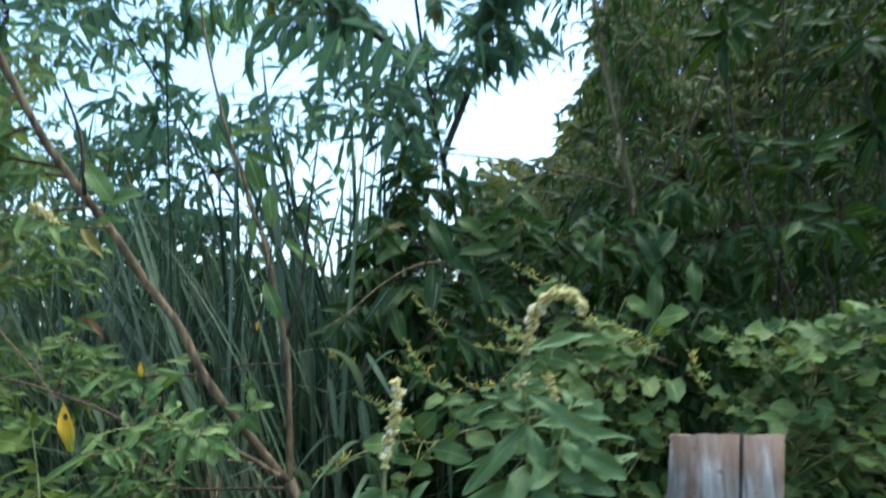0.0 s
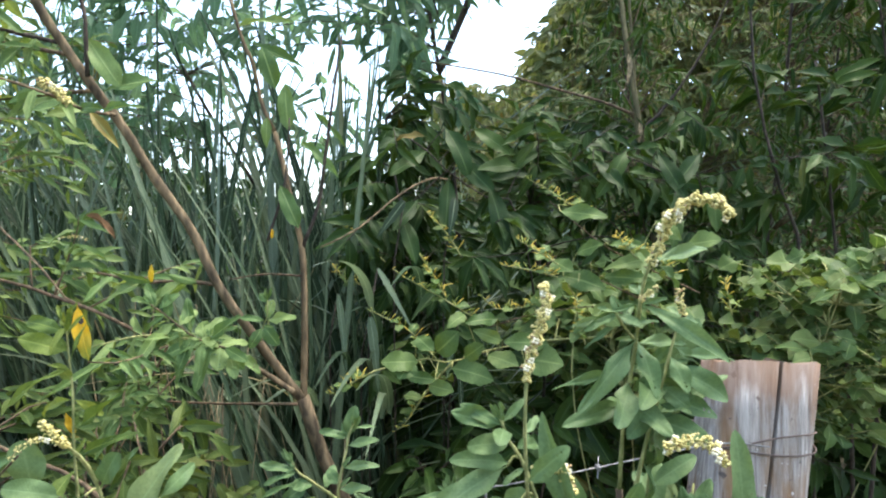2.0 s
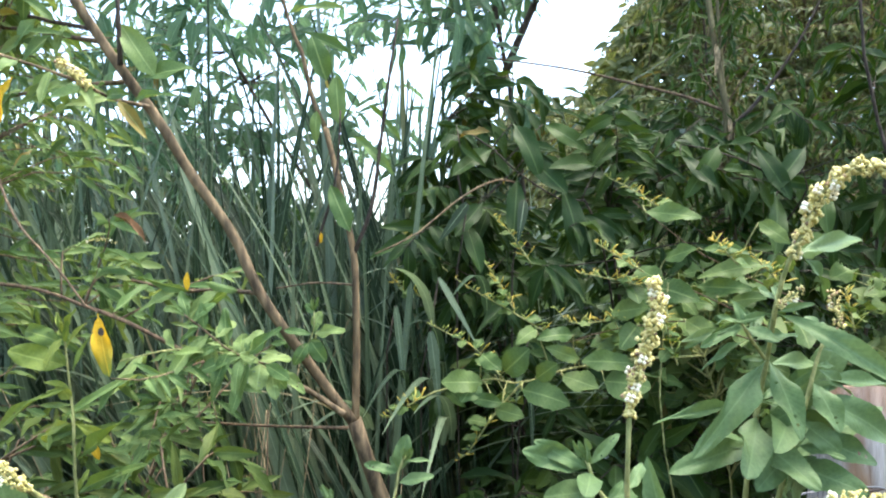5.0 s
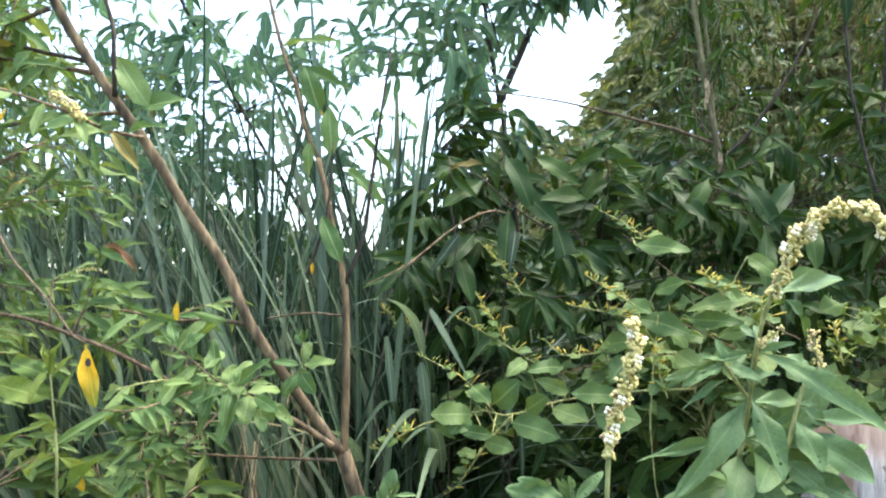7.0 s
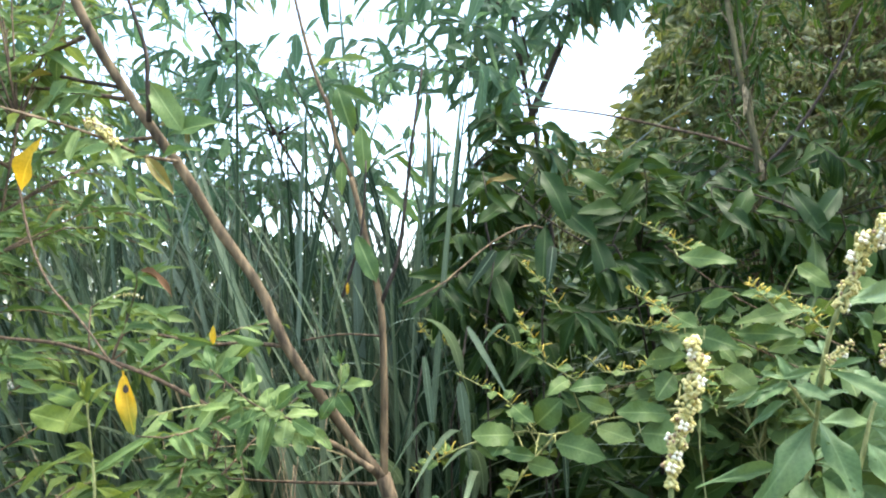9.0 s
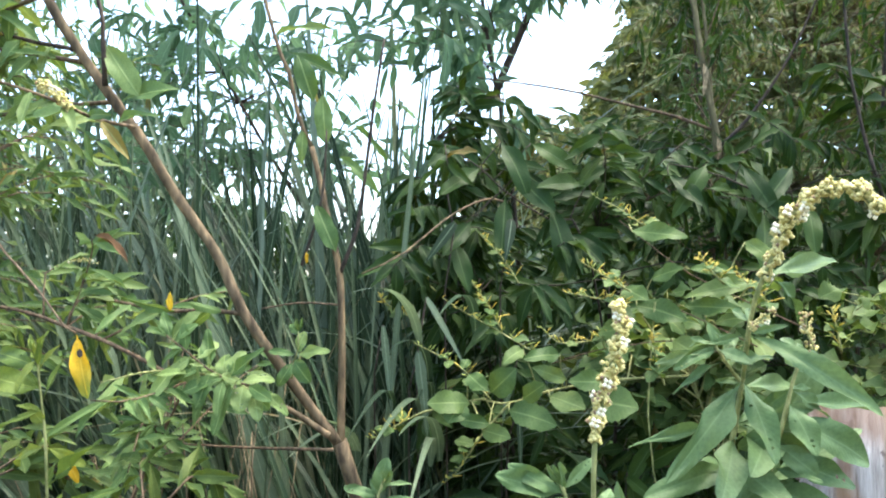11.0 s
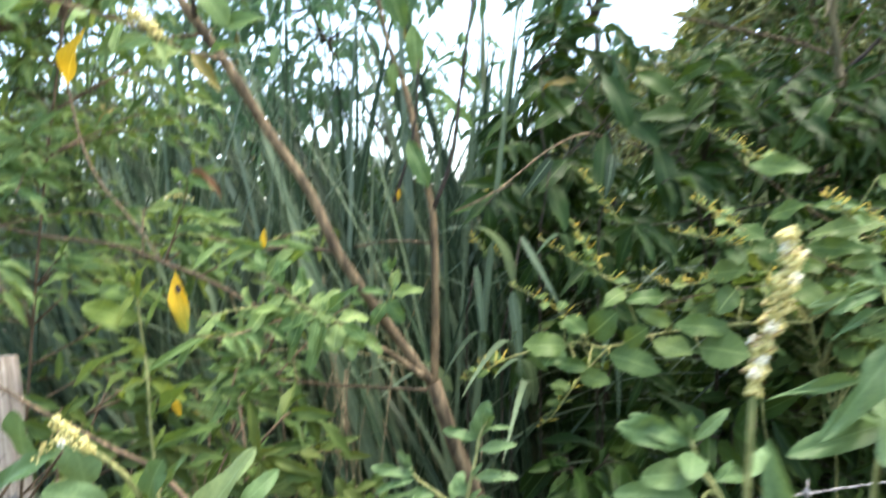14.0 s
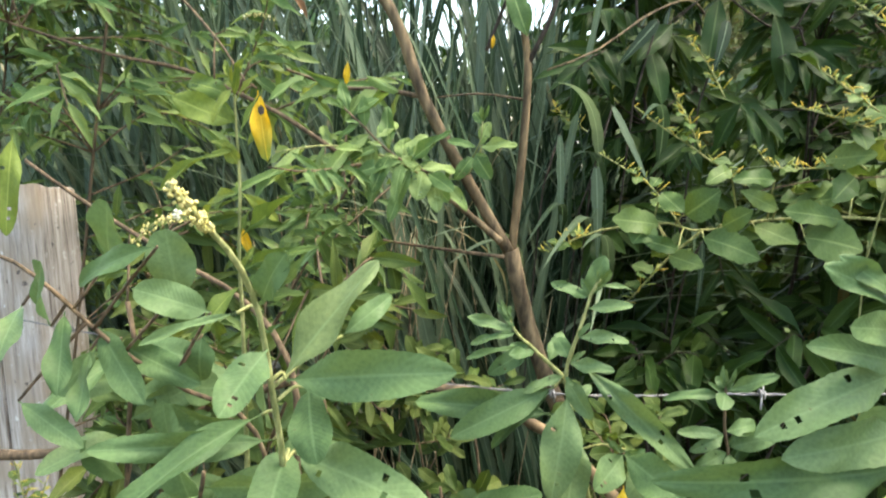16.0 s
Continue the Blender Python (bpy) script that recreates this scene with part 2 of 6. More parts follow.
M_BUD = plain_material("cream_bud", (0.46, 0.40, 0.11), (0.66, 0.57, 0.24), 0.6, glow=0.2)
M_PETAL = plain_material("white_petal", (0.84, 0.77, 0.54), (0.92, 0.87, 0.68), 0.55, glow=0.25)
M_SEED = plain_material("withered_bud", (0.16, 0.09, 0.05), (0.35, 0.24, 0.12), 0.8)
M_GOLD = plain_material("yellow_flower", (0.44, 0.31, 0.035), (0.60, 0.48, 0.08), 0.6, glow=0.25)
M_LIME = plain_material("lime_bud", (0.20, 0.27, 0.05), (0.35, 0.38, 0.08), 0.6, glow=0.25)
M_RUST = plain_material("rusty_wire", (0.035, 0.026, 0.022), (0.10, 0.065, 0.05), 0.8, 500.0)
M_WIRE = plain_material("galvanised_wire", (0.11, 0.105, 0.10), (0.25, 0.245, 0.24), 0.6, 900.0, 0.3)


def ground_material():
    m, nt, links, bsdf = material("leaf_mould")
    geo = nt.new("ShaderNodeNewGeometry")
    a, b = nt.new("ShaderNodeTexNoise"), nt.new("ShaderNodeTexNoise")
    a.inputs["Scale"].default_value, a.inputs["Detail"].default_value = 25.0, 8.0
    b.inputs["Scale"].default_value, b.inputs["Detail"].default_value = 1.6, 9.0
    links.new(geo.outputs["Position"], a.inputs[0])
    links.new(geo.outputs["Position"], b.inputs[0])
    soil = ramp(nt, links, a.outputs[0], [(0.3, (0.025, 0.017, 0.011)), (0.55, (0.07, 0.045, 0.028)), (0.75, (0.12, 0.085, 0.05))])
    turf = ramp(nt, links, a.outputs[0], [(0.3, (0.022, 0.035, 0.011)), (0.5, (0.042, 0.058, 0.019)), (0.7, (0.075, 0.088, 0.036))])
    links.new(mix_colour(nt, links, ramp(nt, links, b.outputs[0], [(0.36, (0, 0, 0)), (0.68, (0.9, 0.9, 0.9))]), soil, turf), bsdf.inputs["Base Color"])
    bsdf.inputs["Roughness"].default_value = 0.95
    bump = nt.new("ShaderNodeBump")
    bump.inputs["Distance"].default_value = 0.02
    links.new(a.outputs[0], bump.inputs["Height"])
    links.new(bump.outputs[0], bsdf.inputs["Normal"])
    return m


M_GROUND = ground_material()

# ---- building helpers ----
rng = np.random.default_rng(11)


def thing(name, at, label, category, group="", kind=""):
    ob = new(name)
    ob.empty_display_size = 0.05
    ob.location = at
    return tagged(ob, label, category, group, kind)


def mesh_of(name, verts, faces, mat, uvs=None, smooth=True):
    me = bpy.data.meshes.new(name)
    me.from_pydata([tuple(v) for v in verts], [], [tuple(int(i) for i in f) for f in faces])
    if uvs is not None:
        layer = me.uv_layers.new(name="UVMap")
        idx = np.empty(len(me.loops), dtype=np.int32)
        me.loops.foreach_get("vertex_index", idx)
        layer.data.foreach_set("uv", np.asarray(uvs, dtype=np.float32)[idx].ravel())
    if smooth:
        me.polygons.foreach_set("use_smooth", [True] * len(me.polygons))
    me.materials.append(mat)
    me.update()
    return me


def under(ob, parent, m=None):
    """Parents ob, whose pose m is given in the world, to a thing that is only moved, never turned."""
    off = Vector((0, 0, 0))
    p = parent
    while p is not None:
        off += p.location
        p = p.parent
    ob.parent = parent
    ob.matrix_basis = Matrix.Translation(-off) @ (m if m is not None else Matrix())
    return ob


def part(name, me, parent, label="", kind="", m=None):
    return tagged(under(new(name, me), parent, m), label, "", "", kind)


def curve_points(pts, n):
    """A smooth line of n + 1 points through pts (Catmull-Rom)."""
    p = np.asarray(pts, dtype=float)
    if len(p) == 2:
        return p[0] + (p[1] - p[0]) * np.linspace(0, 1, n + 1)[:, None]
    d = np.r_[0, np.cumsum(np.linalg.norm(np.diff(p, axis=0), axis=1))]
    d /= d[-1]
    q = np.vstack([2 * p[0] - p[1], p, 2 * p[-1] - p[-2]])
    out = []
    for s in np.linspace(0, 1, n + 1):
        i = min(int(np.searchsorted(d, s, side="right")) - 1, len(p) - 2)
        u = (s - d[i]) / max(1e-9, d[i + 1] - d[i])
        a, b, c, e = q[i], q[i + 1], q[i + 2], q[i + 3]
        out.append(0.5 * (2 * b + (c - a) * u + (2 * a - 5 * b + 4 * c - e) * u * u + (3 * b - a - 3 * c + e) * u ** 3))
    return np.array(out)


def tube(pts, r0, r1, n=14, sides=7, knobs=0.0):
    """Verts and faces of a tapering, slightly uneven stem; knobs: swellings at its nodes."""
    c = curve_points(pts, n)
    t = np.gradient(c, axis=0)
    t /= np.linalg.norm(t, axis=1)[:, None]
    ref = np.array([0.0, 1.0, 0.0]) if abs(t[0][1]) < 0.9 else np.array([1.0, 0, 0])
    verts, faces = [], []
    for i in range(n + 1):
        x = np.cross(t[i], ref)
        x /= np.linalg.norm(x)
        y = np.cross(t[i], x)
        r = r0 + (r1 - r0) * i / n
        r *= 1 + 0.025 * math.sin(i * 2.3 + r0 * 900) + (knobs if i % 4 == 0 else 0)
        for k in range(sides):
            a = 2 * math.pi * k / sides
            w = r * (1 + 0.03 * math.sin(3 * a + 0.35 * i))
            verts.append(c[i] + x * (w * math.cos(a)) + y * (w * math.sin(a)))
    for i in range(n):
        for k in range(sides):
            k2 = (k + 1) % sides
            faces.append((i * sides + k, i * sides + k2, (i + 1) * sides + k2, (i + 1) * sides + k))
    faces.append(tuple(range(sides))[::-1])
    faces.append(tuple(n * sides + k for k in range(sides)))
    return verts, faces


def joined(pieces):
    verts, faces = [], []
    for v, f in pieces:
        o = len(verts)
        verts.extend(v)
        faces.extend([tuple(i + o for i in g) for g in f])
    return verts, faces


def stem(name, pts, r0, r1, mat, parent, label="", n=14, sides=7, knobs=0.0):
    return part(name, mesh_of(name, *tube(pts, r0, r1, n, sides, knobs), mat), parent, label)


# outlines: half width (of 1) at the share v of a leaf's length
def lance(v):
    return (math.sin(math.pi * min(1, v) ** 0.85) ** 0.85) * (0.06 if v < 0.05 else 1)


def oval(v):
    return 0.08 if v < 0.08 else math.sqrt(max(0, 1 - ((v - 0.54) / 0.46) ** 2)) ** 0.9


def heart(v):
    if v < 0.06:
        return 0.05
    u = (v - 0.06) / 0.94
    return max(0.01, math.sqrt(max(0, 1 - ((u - 0.40) / (0.41 if u < 0.40 else 0.62)) ** 2)) * (1 if u < 0.75 else 1 - 0.55 * (u - 0.75) / 0.25))


def strap(v):
    return min(1, 0.45 + v * 4) * (1 - max(0, v - 0.35) / 0.65) ** 0.75


def sage(v):
    """Wedge-shaped base on a short stalk, broadest before the middle, blunt tip."""
    if v < 0.05:
        return 0.05
    u = (v - 0.05) / 0.95
    return math.sin(math.pi / 2 * u / 0.42) ** 1.1 + 0.02 if u < 0.42 else max(0.0, 1 - ((u - 0.42) / 0.58) ** 2.4) ** 0.62


def leaf_shape(outline, segs, across, droop, fold, wavy, seed, slim=0.3, teeth=0.06, bites=0):
    """Verts, faces and UVs of a unit leaf: length along +y, width along x, upper side +z; slim: its width to its length."""
    r = random.Random(seed)
    verts, uvs, faces = [], [], []
    ph, amp, lean = r.uniform(0, 6), wavy * r.uniform(0.5, 1.3), r.uniform(-0.12, 0.12)
    for i in range(segs + 1):
        v = i / segs
        hw = max(0.004, outline(v)) * 0.5
        z0 = -droop * v * v + 0.25 * droop * v
        for k in range(across + 1):
            u = k / across
            s = 2 * u - 1
            edge = 1 + teeth * math.sin(i * 2.7 + ph + k)
            verts.append((s * hw * edge + lean * v * v, v - 0.10 * droop * v ** 3, z0 + slim * hw * abs(s) * (fold + amp * math.sin(v * 9 + ph + s * 2))))
            uvs.append((u, v))
    w = across + 1
    for i in range(segs):
        for k in range(across):
            faces.append((i * w + k, i * w + k + 1, (i + 1) * w + k + 1, (i + 1) * w + k))
    # holes chewed by insects
    for _ in range(bites):
        bi, bk = r.randint(segs // 4, segs - 4), r.choice((1, 2, across - 3, across - 2))
        gone = {bi * across + bk}
        faces = [f for f in faces if (f[0] // w) * across + f[0] % w not in gone]
    return np.array(verts), faces, np.array(uvs)


def leaf_set(outline, segs, across, droops, fold=0.45, wavy=0.5, seed=1, slim=0.3, teeth=0.06, chewed=()):
    return [leaf_shape(outline, segs, across, d, fold, wavy, seed * 31 + i, slim, teeth, 3 if i in chewed else 0) for i, d in enumerate(droops)]


def frames_of(d, hint):
    """Side and upper direction of leaves that point along d and face hint."""
    d = d / np.linalg.norm(d, axis=1)[:, None]
    n = hint - (hint * d).sum(1)[:, None] * d
    ln = np.linalg.norm(n, axis=1)
    n[ln < 1e-3] = (1, 0, 0)
    n /= np.linalg.norm(n, axis=1)[:, None]
    return d, n, np.cross(d, n)


def foliage(name, parent, base, d, hint, length, width, shapes, mat, label=""):
    """Many leaves as one mesh."""
    if len(base) == 0:
        return None
    d, n, x = frames_of(np.asarray(d, float), np.asarray(hint, float))
    base, length, width = np.asarray(base), np.asarray(length), np.asarray(width)
    pick = rng.integers(0, len(shapes), len(base))
    vs, fs, us, o = [], [], [], 0
    for k, (sv, sf, su) in enumerate(shapes):
        sel = np.where(pick == k)[0]
        if not len(sel):
            continue
        w = (base[sel][:, None, :] + sv[None, :, 0, None] * (x[sel] * width[sel][:, None])[:, None, :]
             + sv[None, :, 1, None] * (d[sel] * length[sel][:, None])[:, None, :] + sv[None, :, 2, None] * (n[sel] * length[sel][:, None])[:, None, :])
        f = np.array(sf)[None] + (np.arange(len(sel)) * len(sv))[:, None, None] + o
        vs.append(w.reshape(-1, 3))
        fs.append(f.reshape(-1, 4))
        us.append(np.tile(su, (len(sel), 1)))
        o += len(sel) * len(sv)
    v, f, u = np.vstack(vs).astype(np.float32), np.vstack(fs).astype(np.int32), np.vstack(us).astype(np.float32)
    me = bpy.data.meshes.new(name)
    me.vertices.add(len(v))
    me.vertices.foreach_set("co", v.ravel())
    me.loops.add(f.size)
    me.loops.foreach_set("vertex_index", f.ravel())
    me.polygons.add(len(f))
    me.polygons.foreach_set("loop_start", np.arange(0, f.size, 4, dtype=np.int32))
    layer = me.uv_layers.new(name="UVMap")
    layer.data.foreach_set("uv", u[f.ravel()].ravel())
    me.update(calc_edges=True)
    me.polygons.foreach_set("use_smooth", np.ones(len(f), dtype=bool))
    me.materials.append(mat)
    if parent is None:
        return new(name, me)
    return part(name, me, parent, label, "stuff")


def leaf_meshes(name, shapes, mat):
    return [mesh_of(name, v, f, mat, u) for v, f, u in shapes]


def leaf_object(name, me, parent, base, d, hint, length, width, label=""):
    d, n, x = frames_of(np.array([d], float), np.array([hint], float))
    m = Matrix.Identity(4)
    for i in range(3):
        m[i][0], m[i][1], m[i][2], m[i][3] = x[0][i] * width, d[0][i] * length, n[0][i] * length, base[i]
    return part(name, me, parent, label, "", m)


def way(az, el):
    a, e = radians(az), radians(el)
    return np.array((math.sin(a) * math.cos(e), math.cos(a) * math.cos(e), math.sin(e)))


def along(pts, s):
    return curve_points(pts, 60)[int(round(min(1, max(0, s)) * 60))]


def shoot(spec, parent, meshes, stem_mat, broad=1.0, name="stem", budding=False):
    """A stem and its leaves: share of the stem, azimuth, rise, length, width, and how far it faces the open side."""
    pts, r0, r1, leaves = spec
    stem(name, pts, r1, r0, stem_mat, parent, n=18, knobs=0.15)
    for i, (s, az, el, ln, wd, face) in enumerate(leaves):
        hint = np.array((0.12 * math.sin(i * 2.1), -face, 1.05 - face))
        leaf_object("leaf", meshes[i % len(meshes)], parent, along(pts, s), way(az, el), hint, ln, wd * broad)
        if i % 2 == 0 and ln > 0.035:
            leaf_object("leaf", meshes[(i + 1) % len(meshes)], parent, along(pts, s), way(az + 35 * math.sin(i * 1.7), el + 38), hint, 0.012 + 0.35 * min(0.04, ln * 0.4), 0.0045)
    if budding:
        return
    tip = np.subtract(pts[0], pts[1]) / np.linalg.norm(np.subtract(pts[0], pts[1]))
    for k in range(4):
        out = np.array((math.cos(k * 1.6 + 0.4), -0.5, 0.5 * math.sin(k * 1.6)))
        leaf_object("leaf", meshes[k % len(meshes)], parent, along(pts, 0.012 * k), tip + out * 0.45, out + (0, -0.4, 0.6), 0.013 + 0.003 * k, 0.0042)


def set_leaves(rows, pts, parent, meshes, stem_mat, broad):
    """Leaves from base to tip, each joined to the stem by a short stalk."""
    c = curve_points(pts, 60)
    for i, (bx, by, bz, tx, ty, tz, wd) in enumerate(rows):
        b, d = np.array((bx, by, bz)), np.array((tx - bx, ty - by, tz - bz))
        q = c[np.argmin(((c - b) ** 2).sum(1))]
        if np.linalg.norm(q - b) > 0.006:
            stem("stalk", [tuple(q), tuple((q + b) / 2 + (0, 0.004, 0.003)), tuple(b)], 0.0012, 0.0009, stem_mat, parent, n=6, sides=5)
        leaf_object("leaf", meshes[i % len(meshes)], parent, b, d, (0.25 * math.sin(i * 2.3), -0.85, 0.42 + 0.2 * math.sin(i * 1.3)), float(np.linalg.norm(d)), wd * broad)


def scatter_leaves(lines, per, lens, wids, open_from=0.25, spread=65, droop=-20, face=0.5, jitter=25):
    """Leaves set alternately along twigs: arrays of base, direction, facing, length, width."""
    B, D, H, L, W = [], [], [], [], []
    for pts in lines:
        c = curve_points(pts, 24)
        for j in range(per):
            s = open_from + (1 - open_from) * (j + rng.uniform(0, 0.8)) / per
            i = min(23, int(s * 24))
            t = c[i + 1] - c[i]
            t /= np.linalg.norm(t)
            az = math.degrees(math.atan2(t[0], t[1]))
            side = 1 if j % 2 else -1
            el = math.degrees(math.asin(max(-1, min(1, t[2])))) * 0.5 + droop + rng.normal(0, jitter)
            D.append(way(az + side * spread * rng.uniform(0.5, 1.2), max(-85, min(80, el))))
            B.append(c[i])
            H.append((rng.normal(0, 0.35), -face + rng.normal(0, 0.25), 1 - face + rng.normal(0, 0.2)))
            L.append(rng.uniform(*lens))
            W.append(rng.uniform(*wids))
    return [np.array(a) for a in (B, D, H, L, W)]


def twigs_to(branches, targets, sag=0.03):
    """Twigs that run from the nearest point of the branches to each target."""
    nodes = np.vstack([curve_points(b, 30)[6:] for b in branches])
    out = []
    for p in targets:
        q = nodes[np.argmin(((nodes - p) ** 2).sum(1) + np.maximum(0, nodes[:, 2] - p[2]) * 0.5)]
        mid = (p + q) / 2 + rng.normal(0, 0.02, 3) + np.array((0, 0, sag))
        out.append([q, mid, p])
    return out


def bush(name, at, label, category, branches, targets, per, lens, wids, near, far, mat, bark, front, twig_r=0.0016, branch_r=(0.009, 0.003), **how):
    """A shrub: base, branches, twigs towards the targets; the leaves before the plane y = front are single objects."""
    top = thing(name, at, label, category)
    for b in branches:
        stem("branch", b, *branch_r, bark, top, n=16, knobs=0.1)
    lines = twigs_to(branches, targets)
    part("twig_mass", mesh_of("twig_mass", *joined([tube(l, twig_r, twig_r * 0.5, 5, 4) for l in lines]), bark), top, "", "stuff")
    B, D, H, L, W = scatter_leaves(lines, per, lens, wids, **how)
    order = np.argsort(B[:, 1])
    single = [i for i in order[:300] if B[i, 1] < front]
    rest = np.setdiff1d(np.arange(len(B)), single)
    meshes = leaf_meshes("leaf", near, mat)
    for i in single:
        leaf_object("leaf", meshes[int(i) % len(meshes)], top, B[i], D[i], H[i], L[i], W[i])
    foliage("foliage", top, B[rest], D[rest], H[rest], L[rest], W[rest], far, mat)
    return top, lines


def blob(c, r, seed, squash=1.0):
    """A small uneven eight-sided bud."""
    q = random.Random(seed)
    dirs = ((1, 0, 0), (-1, 0, 0), (0, 1, 0), (0, -1, 0), (0, 0, 1), (0, 0, -1))
    v = [Vector(c) + Vector(d) * r * q.uniform(0.8, 1.2) * (squash if d[2] else 1) for d in dirs]
    f = [(0, 2, 4), (2, 1, 4), (1, 3, 4), (3, 0, 4), (2, 0, 5), (1, 2, 5), (3, 1, 5), (0, 3, 5)]
    return v, f


def flower_spike(parent, pts, r, n_buds, n_open, n_dry, seed, label):
    """A spike of crowded round buds, some open white flowers and withered ones."""
    q = random.Random(seed)
    c = curve_points(pts, 80)
    axis = part("flower_spike", mesh_of("flower_spike", *tube(pts, r * 0.22, r * 0.15, 16, 5), M_GREEN_STEM), parent, label)
    def place(k):
        s = q.random()
        i = int(s * 79)
        t = Vector(c[i + 1] - c[i]).normalized()
        a = q.uniform(0, 6.283)
        x = t.cross(Vector((0.3, 1, 0.2))).normalized()
        y = t.cross(x)
        lump = 0.72 + 0.28 * math.sin(s * 46)
        return Vector(c[i]) + (x * math.cos(a) + y * math.sin(a)) * r * k * lump * (0.75 + 0.5 * math.sin(math.pi * min(1, s * 0.9 + 0.1)))
    buds = joined([blob(place(q.uniform(0.6, 1.0)), r * q.uniform(0.22, 0.37), q.random()) for _ in range(int(n_buds * 1.4))])
    part("inflorescence", mesh_of("inflorescence", *buds, M_BUD), axis, "cream flower buds", "stuff")
    if n_dry:
        dry = joined([blob(place(q.uniform(0.8, 1.1)), r * q.uniform(0.22, 0.36), q.random()) for _ in range(n_dry)])
        part("withered_mass", mesh_of("withered_mass", *dry, M_SEED), axis, "brown withered buds", "stuff")
    for _ in range(n_open):
        p = place(1.08)
        v, f = joined([blob(p + Vector((math.cos(a), -0.25, math.sin(a))) * r * 0.36, r * 0.32, a + p.x) for a in (0.4, 2.0, 3.5, 5.1)])
        part("open_flower", mesh_of("open_flower", v, f, M_PETAL), axis, "white open flower")
    return axis

# ---- ground: one sheet to the horizon, uneven close by ----
def build_ground():
    edges = np.concatenate([[-400, -120, -40, -15], np.arange(-6, 8.01, 0.35), [15, 40, 120, 400]])
    n = len(edges)
    verts = []
    for y in edges:
        for x in edges:
            z = 0.05 * noise.noise((x * 0.9, y * 0.9, 0.3)) + 0.02 * noise.noise((x * 3, y * 3, 2.0)) if abs(x) < 10 and abs(y) < 10 else 0.0
            verts.append((x, y, z))
    faces = [(j * n + i, j * n + i + 1, (j + 1) * n + i + 1, (j + 1) * n + i) for j in range(n - 1) for i in range(n - 1)]
    tagged(new("ground", mesh_of("ground", verts, faces, M_GROUND)), "dark soil and leaf mould under the thicket", "ground", "", "structure")


build_ground()


# ---- fence posts and barbed wire ----
def post_mesh(width, depth, height, lean, seed, mat, crack, corner):
    """A split log: rounded section with a deep check down its face, an uneven sawn top, worn arrises."""
    q = random.Random(seed)
    ring, rows = 180, 22
    ph = [q.uniform(0, 6.28) for _ in range(ring)]
    verts, faces = [], []
    for j in range(rows + 1):
        z = height * j / rows
        for k in range(ring):
            a = 2 * math.pi * k / ring
            ca, sa = math.cos(a), math.sin(a)
            s = 1 / (abs(ca) ** corner + abs(sa) ** corner) ** (1 / corner)
            rr = s * (1 + 0.006 * math.sin(ph[k] + z * 3) + 0.03 * noise.noise((ca * 2.5, sa * 2.5 + seed, z * 1.2)) + 0.010 * noise.noise((k * 0.24, z * 4, seed)))
            gap = abs(((a - crack + math.pi) % (2 * math.pi)) - math.pi)
            if gap < 0.0174:
                rr *= 0.30
            top = 0.006 * noise.noise((ca * 3, sa * 3, seed)) - 0.005 * ca - 0.010 * sa if j == rows else 0
            shrink = 0.992 if j == rows else 1
            verts.append((width / 2 * rr * ca * shrink + lean * z, depth / 2 * rr * sa * shrink, z + top))
    for j in range(rows):
        for k in range(ring):
            k2 = (k + 1) % ring
            faces.append((j * ring + k, j * ring + k2, (j + 1) * ring + k2, (j + 1) * ring + k))
    o = len(verts)
    verts.append((lean * height, 0, height - 0.004))
    for k in range(ring):
        faces.append((rows * ring + k, rows * ring + (k + 1) % ring, o))
    me = mesh_of("post", verts, faces, mat, smooth=True)
    for f in me.polygons:
        ks = [v % ring for v in f.vertices if v < o]
        split = any(abs(((2 * math.pi * k / ring - crack + math.pi) % (2 * math.pi)) - math.pi) < 0.0174 for k in ks)
        if split or f.index >= rows * ring:
            f.use_smooth = False
    return me


def wire_line(pts, gauge=0.00065, twist=0.0007, pitch=0.035):
    """Two strands twisted round one another."""
    c = curve_points(pts, 60)
    length = float(np.linalg.norm(np.diff(c, axis=0), axis=1).sum())
    n = int(length / pitch * 6)
    c = curve_points(pts, n)
    out = []
    for phase in (0, math.pi):
        p = [(q[0], q[1] + twist * math.cos(i * 6.283 / 6 + phase), q[2] + twist * math.sin(i * 6.283 / 6 + phase)) for i, q in enumerate(c)]
        out.append(tube(p, gauge, gauge, n, 4))
    return joined(out)


def barb(p, seed):
    q = random.Random(seed)
    p = Vector(p)
    a = Vector((q.uniform(-0.4, 0.4), q.uniform(-1, 1), 1)).normalized() * 0.014
    b = Vector((q.uniform(-0.4, 0.4), 1, q.uniform(-0.6, 0.6))).normalized() * 0.014
    coil = [p + Vector((0.006 * i / 10 - 0.003, 0.004 * math.cos(i * 1.26), 0.004 * math.sin(i * 1.26))) for i in range(11)]
    return joined([tube([tuple(v) for v in coil], 0.001, 0.001, 20, 4), tube([tuple(p - a), tuple(p + a)], 0.001, 0.0005, 2, 4), tube([tuple(p - b), tuple(p + b)], 0.001, 0.0005, 2, 4)])


